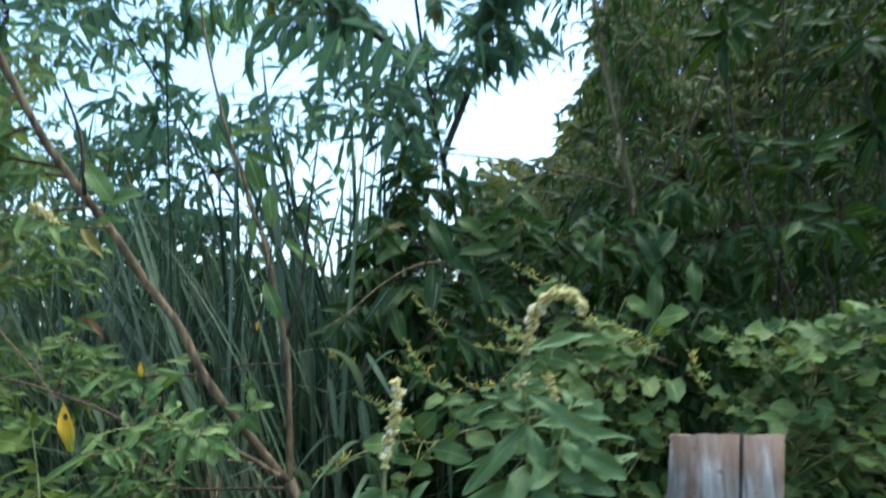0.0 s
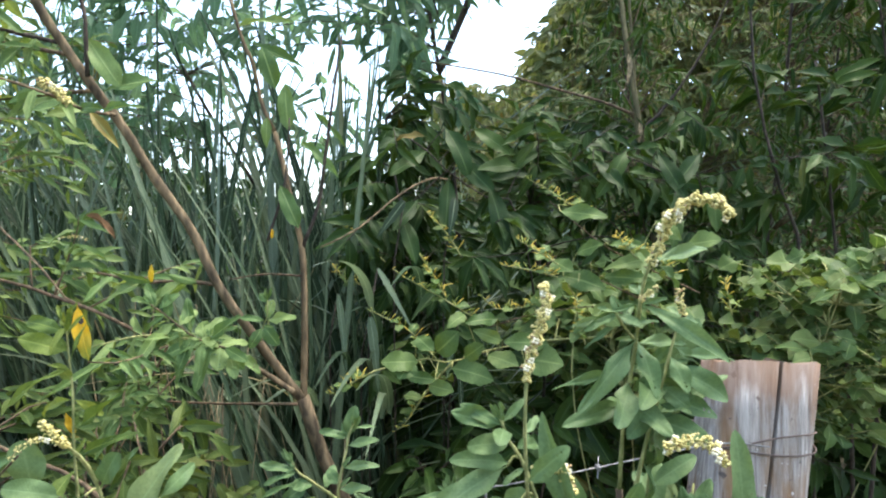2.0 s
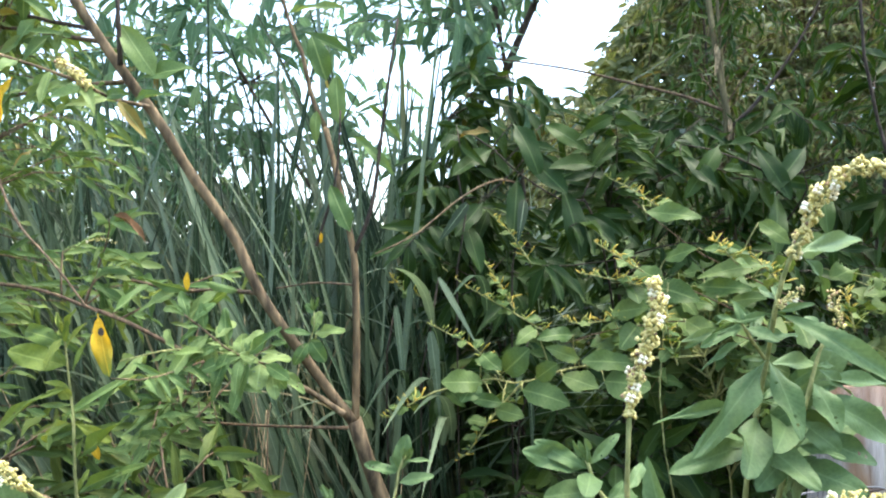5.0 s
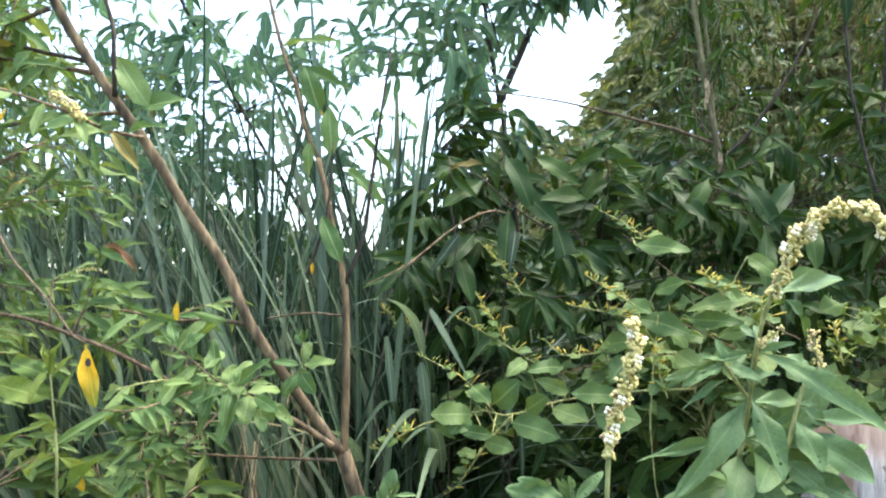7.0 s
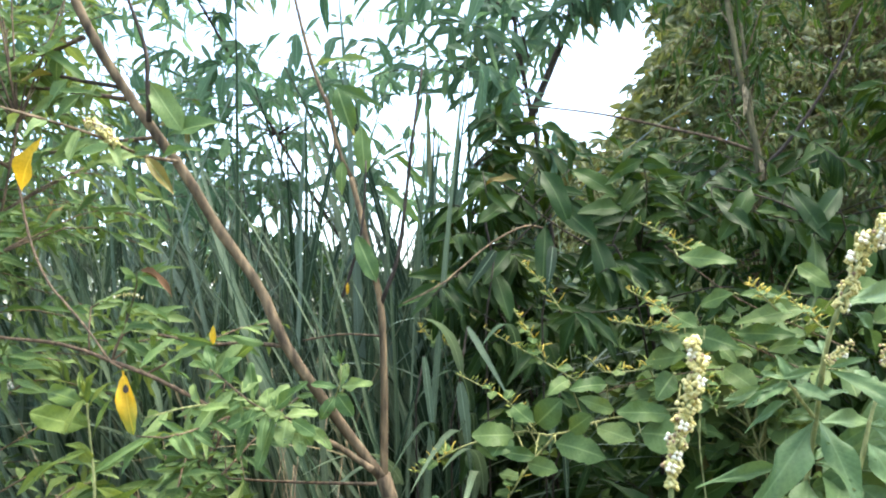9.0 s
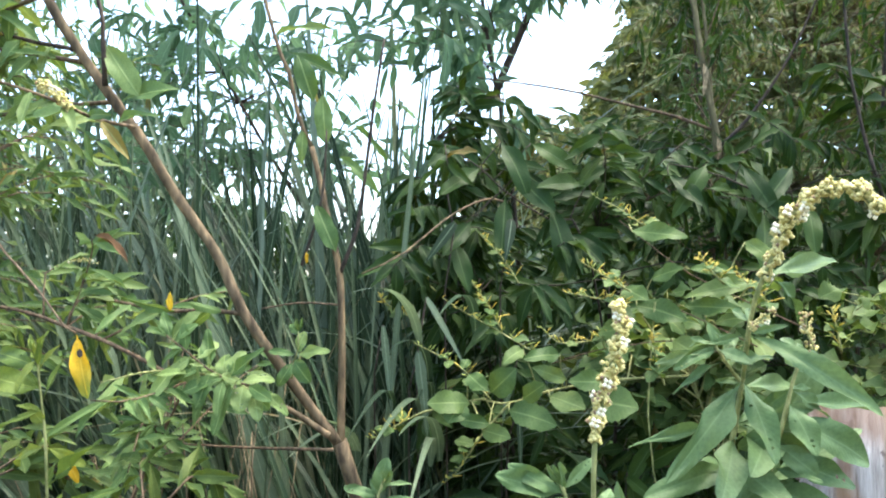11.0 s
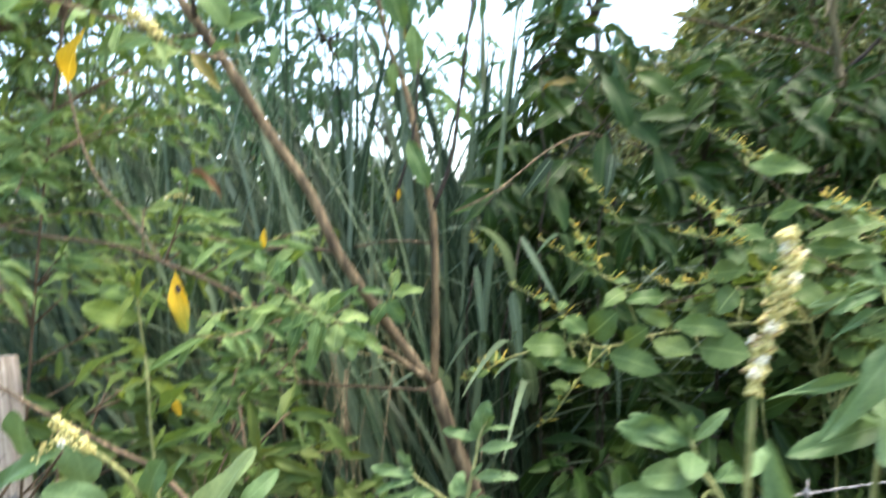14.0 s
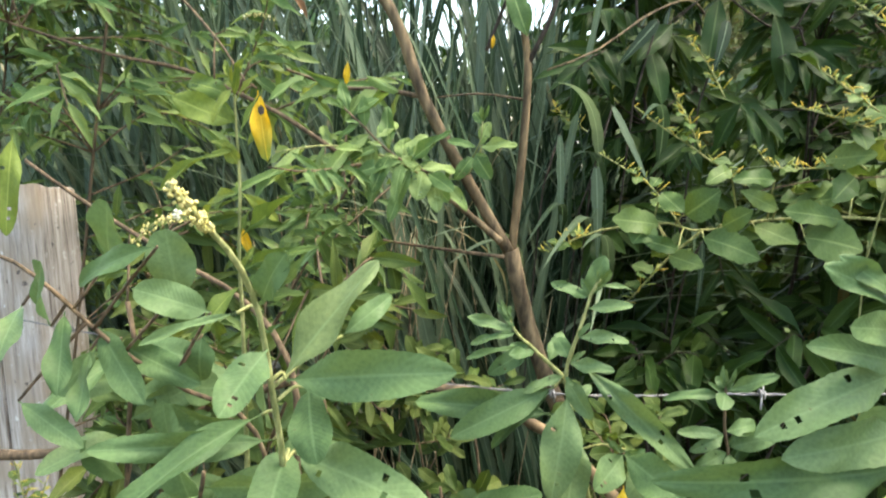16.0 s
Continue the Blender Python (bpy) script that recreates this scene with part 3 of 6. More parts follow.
def build_fence():
    right = thing("fence_post", (0.260, 1.225, 0), "grey weathered log fence post with a split and rusty stains", "fence post", "fence posts")
    part("post", post_mesh(0.148, 0.118, 1.292, 0.13, 3, M_POST_A, radians(272), 3.6), right, m=pose(0.260, 1.225, 0))
    wrap = [(0.414 + 0.0760 * math.cos(a) / (math.cos(a) ** 4 + math.sin(a) ** 4) ** 0.25, 1.225 + 0.0610 * math.sin(a) / (math.cos(a) ** 4 + math.sin(a) ** 4) ** 0.25, 1.185 + 0.010 * math.sin(a * 1.5) + a * 0.0012) for a in np.linspace(-3.3, 9.1, 60)]
    part("wire_tie", mesh_of("wire_tie", *tube(wrap, 0.0012, 0.0012, 120, 5), M_RUST), right, "rusty wire wound round the post")
    left = thing("fence_post", (-0.848, 1.33, 0), "bleached grey hewn fence post leaning among leaves", "fence post", "fence posts")
    part("post", post_mesh(0.128, 0.11, 1.27, 0.0, 8, M_POST_B, radians(262), 4.5), left, m=pose(-0.848, 1.33, 0, 0, -5, 0))
    wire = thing("barbed_wire", (0, 1.1, 1.15), "thin galvanised barbed wire strung between the posts", "wire")
    line = [(-2.6, 1.5, 1.10), (-0.84, 1.262, 1.085), (-0.24, 1.09, 1.141), (0.0, 1.085, 1.169), (0.12, 1.09, 1.184), (0.33, 1.155, 1.196), (0.41, 1.163, 1.188)]
    part("strand", mesh_of("strand", *wire_line(line), M_WIRE), wire)
    for i, s in enumerate((0.50, 0.58, 0.66, 0.73, 0.80, 0.86, 0.92)):
        part("barb", mesh_of("barb", *barb(along(line, s), i), M_WIRE), wire)


build_fence()

# ---- tall grass behind the fence ----
def grass_blades(centres, per, heights, widths, reach, bias=0.0, low=True):
    B, D, L, W, X = [], [], [], [], []
    for cx, cy, sp in centres:
        for _ in range(per):
            a = rng.uniform(0, 2 * math.pi)
            r = sp * math.sqrt(rng.random())
            lift = rng.uniform(0.0, 0.75)
            B.append((cx + r * math.cos(a), cy + r * math.sin(a), lift))
            out = rng.uniform(0.02, reach)
            dirn = np.array((math.cos(a) * out + bias + rng.normal(0, 0.2), math.sin(a) * out * 0.7 + rng.normal(0, 0.07), 1.0))
            dirn[0] = min(dirn[0], 0.10 if cx > -0.6 else 0.20)
            dirn[1] = max(dirn[1], -0.10)
            D.append(dirn)
            L.append((rng.uniform(*heights) - lift * 0.5) * (0.7 if low and cx > -0.25 else 0.8 if low and cx > -0.45 else 1.0))
            W.append(rng.uniform(*widths))
            side = -math.cos(a) + rng.normal(0, 0.5)
            X.append((abs(side) if cx > -0.25 or rng.random() < 0.35 else side, -0.25 - 0.5 * rng.random(), 0.3))
    return [np.array(v) for v in (B, D, X, L, W)]


GRASS_NEAR = leaf_set(strap, 9, 2, (0.05, 0.12, 0.22, 0.35, 0.55, 0.75, 0.3), fold=0.6, wavy=0.3, seed=5, slim=0.011)


def build_grass():
    front = thing("grass_clump", (-0.4, 1.75, 0), "tall clump of blue-green grass with arching blades", "grass")
    B, D, X, L, W = grass_blades([(-0.20, 1.66, 0.10), (-0.30, 1.7, 0.12), (-0.42, 1.68, 0.12), (-0.12, 1.85, 0.12)], 46, (1.1, 1.9), (0.010, 0.026), 0.55, -0.24)
    fan = grass_blades([(-0.24, 1.54, 0.10), (-0.36, 1.56, 0.12)], 44, (0.95, 1.65), (0.008, 0.020), 0.6, -0.62, False)
    B, D, X, L, W = [np.concatenate(p) for p in zip((B, D, X, L, W), fan)]
    meshes = leaf_meshes("blade", GRASS_NEAR, M_GRASS)
    for i in range(len(B)):
        leaf_object("blade", meshes[i % len(meshes)], front, B[i], D[i], X[i], L[i], W[i])
    arch = leaf_meshes("blade", leaf_set(strap, 14, 2, (1.0, 1.35, 1.7), fold=0.5, wavy=0.3, seed=15, slim=0.02), M_GRASS)
    for i in range(60):
        right = 1 if i % 3 == 0 else -1
        p = (rng.uniform(-0.30, -0.12) if right > 0 else rng.uniform(-0.9, -0.15), rng.uniform(1.55, 1.9), rng.uniform(0.75, 1.3))
        d = (right * rng.uniform(0.3, 0.7), rng.uniform(-0.25, 0.2), 1.0)
        leaf_object("blade", arch[i % 3], front, p, d, (-d[0] * 1.2, -d[1] * 1.2, 0.8), rng.uniform(0.28, 0.5), rng.uniform(0.013, 0.024))
    for i in range(11):
        p = (rng.uniform(-0.26, 0.0), rng.uniform(1.44, 1.62), rng.uniform(1.16, 1.36))
        leaf_object("blade", arch[i % 3], front, p, (rng.normal(0, 0.08), -0.3, 0.5), (0.1, 0.3, 0.6), rng.uniform(0.14, 0.24), rng.uniform(0.013, 0.02))
    # broad bent blades that hang before the dark bush
    for i, (a, d, ln, wd) in enumerate((((-0.2, 1.5, 1.387), (0.019, -0.04, -0.145), 0.15, 0.012), ((-0.144, 1.5, 1.345), (0.017, -0.04, -0.132), 0.14, 0.018), ((0.013, 1.5, 1.25), (0.003, -0.04, -0.098), 0.11, 0.010),
                                        ((-0.129, 1.5, 1.431), (0.06, -0.04, -0.102), 0.13, 0.011), ((-0.08, 1.5, 1.55), (-0.048, -0.04, -0.065), 0.09, 0.017), ((0.011, 1.5, 1.553), (-0.012, -0.04, -0.067), 0.08, 0.018))):
        leaf_object("blade", meshes[i % 3], front, a, d, (0.3, -0.9, 0.2), ln, wd)
        stem("blade_base", [(a[0] - 0.03, a[1] + 0.12, 0.6), (a[0] - 0.02, a[1] + 0.03, a[2] - 0.1), tuple(a)], 0.0012, 0.0016, M_DARK_TWIG, front, n=8, sides=5)
    for i in range(20):
        x, y = rng.uniform(-0.62, -0.18), rng.uniform(1.4, 1.6)
        stem("dry_stalk", [(x, y, 0), (x + rng.normal(-0.03, 0.05), y, 0.6), (x + rng.normal(-0.1, 0.16), y + rng.normal(0, 0.05), rng.uniform(1.15, 1.4))], 0.0013, 0.0007, M_STRAW, front, "dry straw-coloured stalk", n=8, sides=5)
    centres = [(-0.35, 1.95, 0.22), (-0.75, 2.05, 0.25), (-1.15, 1.95, 0.25), (-1.55, 2.1, 0.3), (-0.1, 2.15, 0.22),
               (-1.6, 2.8, 0.4), (-2.1, 2.5, 0.4), (-1.25, 1.85, 0.2), (-2.4, 3.3, 0.5), (-1.3, 3.4, 0.5)]
    B, D, X, L, W = grass_blades(centres, 68, (1.3, 2.05), (0.012, 0.032), 0.45, -0.12)
    fill = grass_blades([(-0.18, 2.0, 0.12), (-0.32, 2.05, 0.14), (-0.48, 2.1, 0.16)], 34, (1.45, 1.95), (0.016, 0.034), 0.28, -0.05, False)
    B, D, X, L, W = [np.concatenate(p) for p in zip((B, D, X, L, W), fill)]
    tall = grass_blades([(-0.42, 2.05, 0.12), (-0.62, 2.1, 0.14), (-0.30, 2.12, 0.10), (-0.9, 2.1, 0.2)], 11, (1.7, 2.3), (0.024, 0.044), 0.3, -0.02, False)
    pale = grass_blades([(-0.72, 1.72, 0.12), (-0.95, 1.75, 0.15), (-1.2, 1.8, 0.2)], 34, (1.3, 1.95), (0.012, 0.024), 0.5, -0.3, False)
    tall = [np.concatenate(p) for p in zip(tall, pale)]
    tagged(foliage("cane_grass", None, *tall, GRASS_NEAR, M_CANE), "tall pale cane leaves standing before the sky", "grass", "", "stuff")
    close = grass_blades([(-0.25, 2.3, 0.15), (-0.5, 2.35, 0.2), (-0.75, 2.35, 0.2)], 42, (1.35, 1.78), (0.018, 0.034), 0.3, -0.06, False)
    B, D, X, L, W = [np.concatenate(p) for p in zip((B, D, X, L, W), close)]
    lean = grass_blades([(-0.35, 1.72, 0.14), (-0.55, 1.8, 0.16), (-0.8, 1.85, 0.2)], 46, (1.3, 2.0), (0.013, 0.026), 0.55, -0.55, False)
    B, D, X, L, W = [np.concatenate(p) for p in zip((B, D, X, L, W), lean)]
    back = foliage("tall_grass", None, B, D, X, L, W, GRASS_NEAR, M_GRASS)
    tagged(back, "dense stand of tall blue-green grass", "grass", "", "stuff")
    low = [(x, y, 0.25) for x in np.arange(-2.0, 0.1, 0.3) for y in (1.62, 1.8, 2.1)]
    B, D, X, L, W = grass_blades(low, 15, (0.7, 1.25), (0.009, 0.020), 0.7, -0.28)
    tagged(foliage("undergrowth_grass", None, B, D, X, L, W, GRASS_NEAR, M_GRASS), "low arching grass beneath the thicket", "grass", "", "stuff")


build_grass()

# ---- forked young tree ----
LANCE_NEAR = leaf_set(lance, 6, 4, (0.05, 0.18, 0.3, 0.1, 0.42, 0.24), seed=2)
LANCE_FAR = leaf_set(lance, 4, 2, (0.08, 0.25, 0.4), fold=0.45, seed=3)
NARROW_FAR = leaf_set(lance, 4, 2, (0.15, 0.35, 0.55), seed=4, slim=0.15)
OVAL_NEAR = leaf_set(oval, 6, 4, (0.06, 0.2, 0.32, 0.14), seed=6)
# finer leaves for the shrubs close by
OVAL_FINE = leaf_set(oval, 30, 6, (0.10, 0.26, 0.42, 0.18), fold=0.3, wavy=0.35, seed=16, teeth=0.022, chewed=(2,))
LANCE_FINE = leaf_set(sage, 32, 6, (0.06, 0.22, 0.38, 0.14, 0.5, 0.3), fold=0.3, wavy=0.4, seed=17, teeth=0.022, chewed=(1, 4))
HEART_NEAR = leaf_set(heart, 14, 4, (0.12, 0.28, 0.2, 0.4), fold=0.12, wavy=0.25, seed=7, slim=0.85)
HEART_FAR = leaf_set(heart, 5, 2, (0.12, 0.3, 0.2), fold=0.3, seed=9, slim=0.85)

STEM_A = [(-0.239, 1.324, 1.236), (-0.258, 1.313, 1.266), (-0.298, 1.29, 1.331), (-0.345, 1.25, 1.419), (-0.376, 1.24, 1.495), (-0.421, 1.22, 1.57), (-0.453, 1.2, 1.635), (-0.482, 1.19, 1.68), (-0.518, 1.17, 1.742), (-0.552, 1.15, 1.812), (-0.62, 1.1, 2.0), (-0.7, 1.08, 2.2)]
STEM_B = [(-0.238, 1.325, 1.230), (-0.235, 1.324, 1.317), (-0.234, 1.324, 1.386), (-0.237, 1.33, 1.468), (-0.252, 1.34, 1.535), (-0.263, 1.35, 1.585), (-0.282, 1.37, 1.654), (-0.304, 1.38, 1.703), (-0.319, 1.39, 1.77), (-0.342, 1.4, 1.826), (-0.385, 1.43, 1.992), (-0.42, 1.46, 2.2)]
TRUNK = [(-0.02, 1.4, 0.0), (-0.05, 1.38, 0.4), (-0.09, 1.37, 0.75), (-0.143, 1.36, 0.987), (-0.171, 1.36, 1.046), (-0.202, 1.35, 1.115), (-0.224, 1.335, 1.184), (-0.239, 1.324, 1.241)]


def build_tree():
    tree = thing("forked_tree", (-0.02, 1.4, 0), "slender young tree with a forked brown stem and sparse leaves", "tree")
    stem("trunk", TRUNK, 0.0145, 0.0104, M_BARK, tree, n=24, sides=10, knobs=0.05)
    stem("limb", STEM_A, 0.0073, 0.0050, M_BARK, tree, "brown limb leaning outward", n=34, sides=10, knobs=0.06)
    stem("limb", STEM_B[:7], 0.0056, 0.0040, M_PALE_BARK, tree, "paler upright limb", n=24, sides=9, knobs=0.06)
    stem("twig", STEM_B[6:], 0.0034, 0.0018, M_PALE_BARK, tree, n=18, sides=7, knobs=0.1)
    twigs = [([(-0.251, 1.31, 1.252), (-0.291, 1.29, 1.286), (-0.32, 1.24, 1.315)], 0.0046, 0.0030, M_BARK),
             ([(-0.245, 1.31, 1.233), (-0.358, 1.31, 1.237), (-0.451, 1.31, 1.243)], 0.0024, 0.0013, M_TWIG),
             ([(-0.345, 1.25, 1.419), (-0.397, 1.25, 1.425), (-0.448, 1.25, 1.425), (-0.50, 1.22, 1.44)], 0.0030, 0.0015, M_TWIG),
             ([(-0.238, 1.33, 1.426), (-0.291, 1.33, 1.43), (-0.347, 1.33, 1.423)], 0.0016, 0.0010, M_TWIG),
             ([(-0.237, 1.33, 1.468), (-0.211, 1.33, 1.533), (-0.198, 1.33, 1.612), (-0.184, 1.33, 1.707), (-0.17, 1.34, 1.80)], 0.0032, 0.0016, M_DARK_TWIG),
             ([(-0.287, 1.32, 1.481), (-0.266, 1.33, 1.551), (-0.257, 1.33, 1.598), (-0.252, 1.33, 1.67)], 0.0024, 0.0012, M_DARK_TWIG),
             ([(-0.558, 1.15, 1.80), (-0.631, 1.18, 1.795), (-0.72, 1.18, 1.787)], 0.0034, 0.0020, M_BARK)]
    twigs += [([(-0.520, 1.17, 1.742), (-0.58, 1.18, 1.758), (-0.63, 1.18, 1.771), (-0.72, 1.18, 1.79)], 0.0030, 0.0015, M_DARK_TWIG),
              ([(-0.512, 1.175, 1.728), (-0.58, 1.18, 1.742), (-0.63, 1.18, 1.751), (-0.72, 1.2, 1.76)], 0.0030, 0.0016, M_TWIG),
              ([(-0.487, 1.2, 1.686), (-0.556, 1.2, 1.682), (-0.643, 1.2, 1.672), (-0.75, 1.2, 1.65)], 0.0030, 0.0015, M_BARK),
              ([(-0.462, 1.2, 1.653), (-0.459, 1.1, 1.64), (-0.457, 1.02, 1.64), (-0.493, 0.98, 1.651), (-0.56, 0.96, 1.67)], 0.0026, 0.0012, M_BARK),
              ([(-0.491, 1.18, 1.70), (-0.488, 1.17, 1.748), (-0.491, 1.17, 1.79), (-0.515, 1.17, 1.86)], 0.0034, 0.0020, M_DARK_TWIG),
              ([(-0.293, 1.28, 1.333), (-0.278, 1.27, 1.362), (-0.279, 1.27, 1.387)], 0.0018, 0.0009, M_GREEN_STEM),
              ([(-0.32, 1.24, 1.315), (-0.35, 1.19, 1.345), (-0.41, 1.15, 1.36), (-0.47, 1.13, 1.35)], 0.0016, 0.0008, M_GREEN_STEM),
              ([(-0.62, 1.1, 2.0), (-0.58, 1.2, 2.1), (-0.5, 1.3, 2.15), (-0.4, 1.35, 2.1)], 0.003, 0.001, M_TWIG)]
    for pts, r0, r1, mat in twigs:
        stem("twig", pts, r0, r1, mat, tree, n=14, sides=6, knobs=0.12)
    meshes = leaf_meshes("leaf", LANCE_NEAR, M_TREE)
    big = leaf_meshes("leaf", OVAL_NEAR, M_TREE)
    # leaves hanging from the upright limb: base, rise and turn, length, width
    for (x, y, z), az, el, ln, wd in (((-0.263, 1.36, 1.728), 165, -80, 0.075, 0.026), ((-0.236, 1.34, 1.634), 110, -38, 0.082, 0.017), ((-0.268, 1.33, 1.565), 130, -60, 0.075, 0.026),
                                      ((-0.290, 1.35, 1.675), 190, -78, 0.05, 0.016), ((-0.215, 1.34, 1.68), 60, -42, 0.075, 0.012), ((-0.32, 1.38, 1.80), 70, -20, 0.10, 0.018),
                                      ((-0.30, 1.37, 1.79), 120, -70, 0.07, 0.03),
                                      ((-0.34, 1.39, 1.83), 100, 10, 0.09, 0.016), ((-0.49, 1.18, 1.75), 100, -55, 0.08, 0.03), ((-0.47, 1.18, 1.68), 90, 20, 0.07, 0.022)):
        leaf_object("leaf", (big if wd > 0.019 else meshes)[int(ln * 1000) % 4], tree, (x, y, z), way(az, el), (0.05, -0.75, 0.45), ln, wd)
    # leafy side twigs
    lines = [t[0] for t in twigs[2:3] + twigs[6:11] + twigs[13:15]]
    B, D, H, L, W = scatter_leaves(lines, 14, (0.038, 0.075), (0.011, 0.018), open_from=0.15, droop=-25, face=0.6)
    for i in range(len(B)):
        leaf_object("leaf", meshes[i % 6], tree, B[i], D[i], H[i], L[i], W[i])
    return tree


TREE = build_tree()


# ---- leafy shrub beside the tree ----
def build_side_shrub():
    br = [[(-0.95, 1.35, 0), (-0.9, 1.3, 0.6), (-0.8, 1.25, 1.1), (-0.72, 1.2, 1.45), (-0.64, 1.15, 1.7)],
          [(-0.95, 1.35, 0.02), (-0.75, 1.35, 0.7), (-0.55, 1.3, 1.1), (-0.426, 1.22, 1.30), (-0.40, 1.2, 1.34)],
          [(-0.416, 1.22, 1.34), (-0.494, 1.2, 1.388), (-0.543, 1.2, 1.407), (-0.613, 1.2, 1.432), (-0.73, 1.2, 1.449), (-0.9, 1.2, 1.49)],
          [(-0.95, 1.35, 0.02), (-1.05, 1.4, 0.7), (-1.1, 1.45, 1.3), (-1.05, 1.5, 1.8)]]
    targets = []
    while len(targets) < 235:
        p = np.array((rng.uniform(-1.3, -0.40), rng.uniform(1.08, 1.6), rng.uniform(0.85, 2.1)))
        if p[0] > -0.62 and (p[2] > 1.58 or p[2] < 1.12 or rng.random() < 0.5):
            continue
        if -1.05 < p[0] < -0.62 and p[2] < 1.34 and p[1] < 1.36:
            continue
        targets.append(p)
    targets += [np.array((rng.uniform(-1.35, -0.68), rng.uniform(1.4, 1.85), rng.uniform(1.42, 2.15))) for _ in range(85)]
    top, _ = bush("side_shrub", (-0.95, 1.35, 0), "loose shrub of narrow green leaves and a few yellow ones", "shrub", br, targets, 17, (0.026, 0.066), (0.0065, 0.0125), LANCE_NEAR, LANCE_FAR, M_TREE, M_TWIG, 1.3,
         branch_r=(0.0028, 0.0015), droop=-15, face=0.5)
    return top


SIDE = build_side_shrub()

# ---- dark broad-leaved bush in the middle ----
# its foremost leaves: base, tip, width
DARK_LEAVES = [
    (0.004, 1.560, 1.598, -0.006, 1.500, 1.492, 0.028), (0.078, 1.560, 1.580, 0.111, 1.500, 1.464, 0.037), (0.024, 1.560, 1.630, 0.077, 1.500, 1.568, 0.032),
    (-0.001, 1.560, 1.689, 0.043, 1.500, 1.609, 0.034), (-0.054, 1.560, 1.557, -0.099, 1.500, 1.500, 0.026), (0.050, 1.560, 1.686, 0.110, 1.500, 1.644, 0.028),
    (-0.088, 1.560, 1.530, -0.059, 1.500, 1.445, 0.027), (0.139, 1.560, 1.610, 0.069, 1.500, 1.623, 0.028), (-0.036, 1.560, 1.647, -0.102, 1.500, 1.600, 0.027),
    (0.107, 1.560, 1.532, 0.158, 1.500, 1.490, 0.024)]
DARK_LEAVES_HIGH = [
    (0.432, 1.560, 1.555, 0.409, 1.500, 1.459, 0.028), (0.482, 1.560, 1.635, 0.409, 1.500, 1.566, 0.028), (0.398, 1.560, 1.640, 0.432, 1.500, 1.549, 0.028),
    (0.341, 1.560, 1.643, 0.282, 1.500, 1.564, 0.027), (0.277, 1.560, 1.627, 0.317, 1.500, 1.572, 0.025), (0.503, 1.560, 1.570, 0.490, 1.500, 1.495, 0.026)]


def build_dark_bush():
    br = [[(0.15, 1.95, 0), (0.12, 1.9, 0.6), (0.02, 1.85, 1.1), (-0.08, 1.8, 1.5), (-0.12, 1.8, 1.75)],
          [(0.15, 1.95, 0.02), (0.2, 1.9, 0.7), (0.22, 1.8, 1.2), (0.18, 1.7, 1.55)],
          [(0.15, 1.95, 0.02), (0.35, 2.0, 0.7), (0.5, 2.0, 1.3), (0.55, 2.0, 1.7)]]
    targets = []
    while len(targets) < 400:
        p = np.array((rng.uniform(-0.24, 0.85), rng.uniform(1.5, 2.3), rng.uniform(0.45, 1.95)))
        top = float(np.interp(p[0], (-0.24, -0.17, -0.04, 0.05, 0.2, 0.36, 0.5, 0.9), (1.74, 1.89, 1.93, 1.93, 1.89, 1.84, 1.79, 1.74))) + 0.2 * (p[1] - 2.05)
        if p[2] > top or (p[0] < -0.12 and p[2] < 1.1):
            continue
        targets.append(p)
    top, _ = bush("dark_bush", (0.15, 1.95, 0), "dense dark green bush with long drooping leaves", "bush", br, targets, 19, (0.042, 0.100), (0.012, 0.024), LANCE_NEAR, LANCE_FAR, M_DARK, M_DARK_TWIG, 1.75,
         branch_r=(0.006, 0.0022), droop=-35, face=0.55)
    stem("twig", [(0.02, 1.85, 1.62), (-0.03, 1.62, 1.60), (-0.09, 1.5, 1.56), (-0.16, 1.45, 1.50), (-0.22, 1.42, 1.47)], 0.0024, 0.0013, M_BARK, top)
    fine = leaf_meshes("leaf", leaf_set(sage, 12, 4, (0.12, 0.3, 0.2, 0.45), fold=0.35, wavy=0.4, seed=27, teeth=0.015), M_DARK)
    for rows, twig in ((DARK_LEAVES, [(-0.073, 1.57, 1.675), (-0.031, 1.57, 1.644), (0.009, 1.57, 1.603), (0.073, 1.57, 1.56), (0.136, 1.57, 1.522), (0.22, 1.8, 1.2)]),
                       (DARK_LEAVES_HIGH, [(0.281, 1.57, 1.647), (0.352, 1.57, 1.63), (0.43, 1.57, 1.593), (0.49, 1.57, 1.572), (0.52, 2.0, 1.4)])):
        stem("branch", twig, 0.0012, 0.0025, M_DARK_TWIG, top)
        set_leaves(rows, twig, top, fine, M_DARK_TWIG, 1.1)


build_dark_bush()


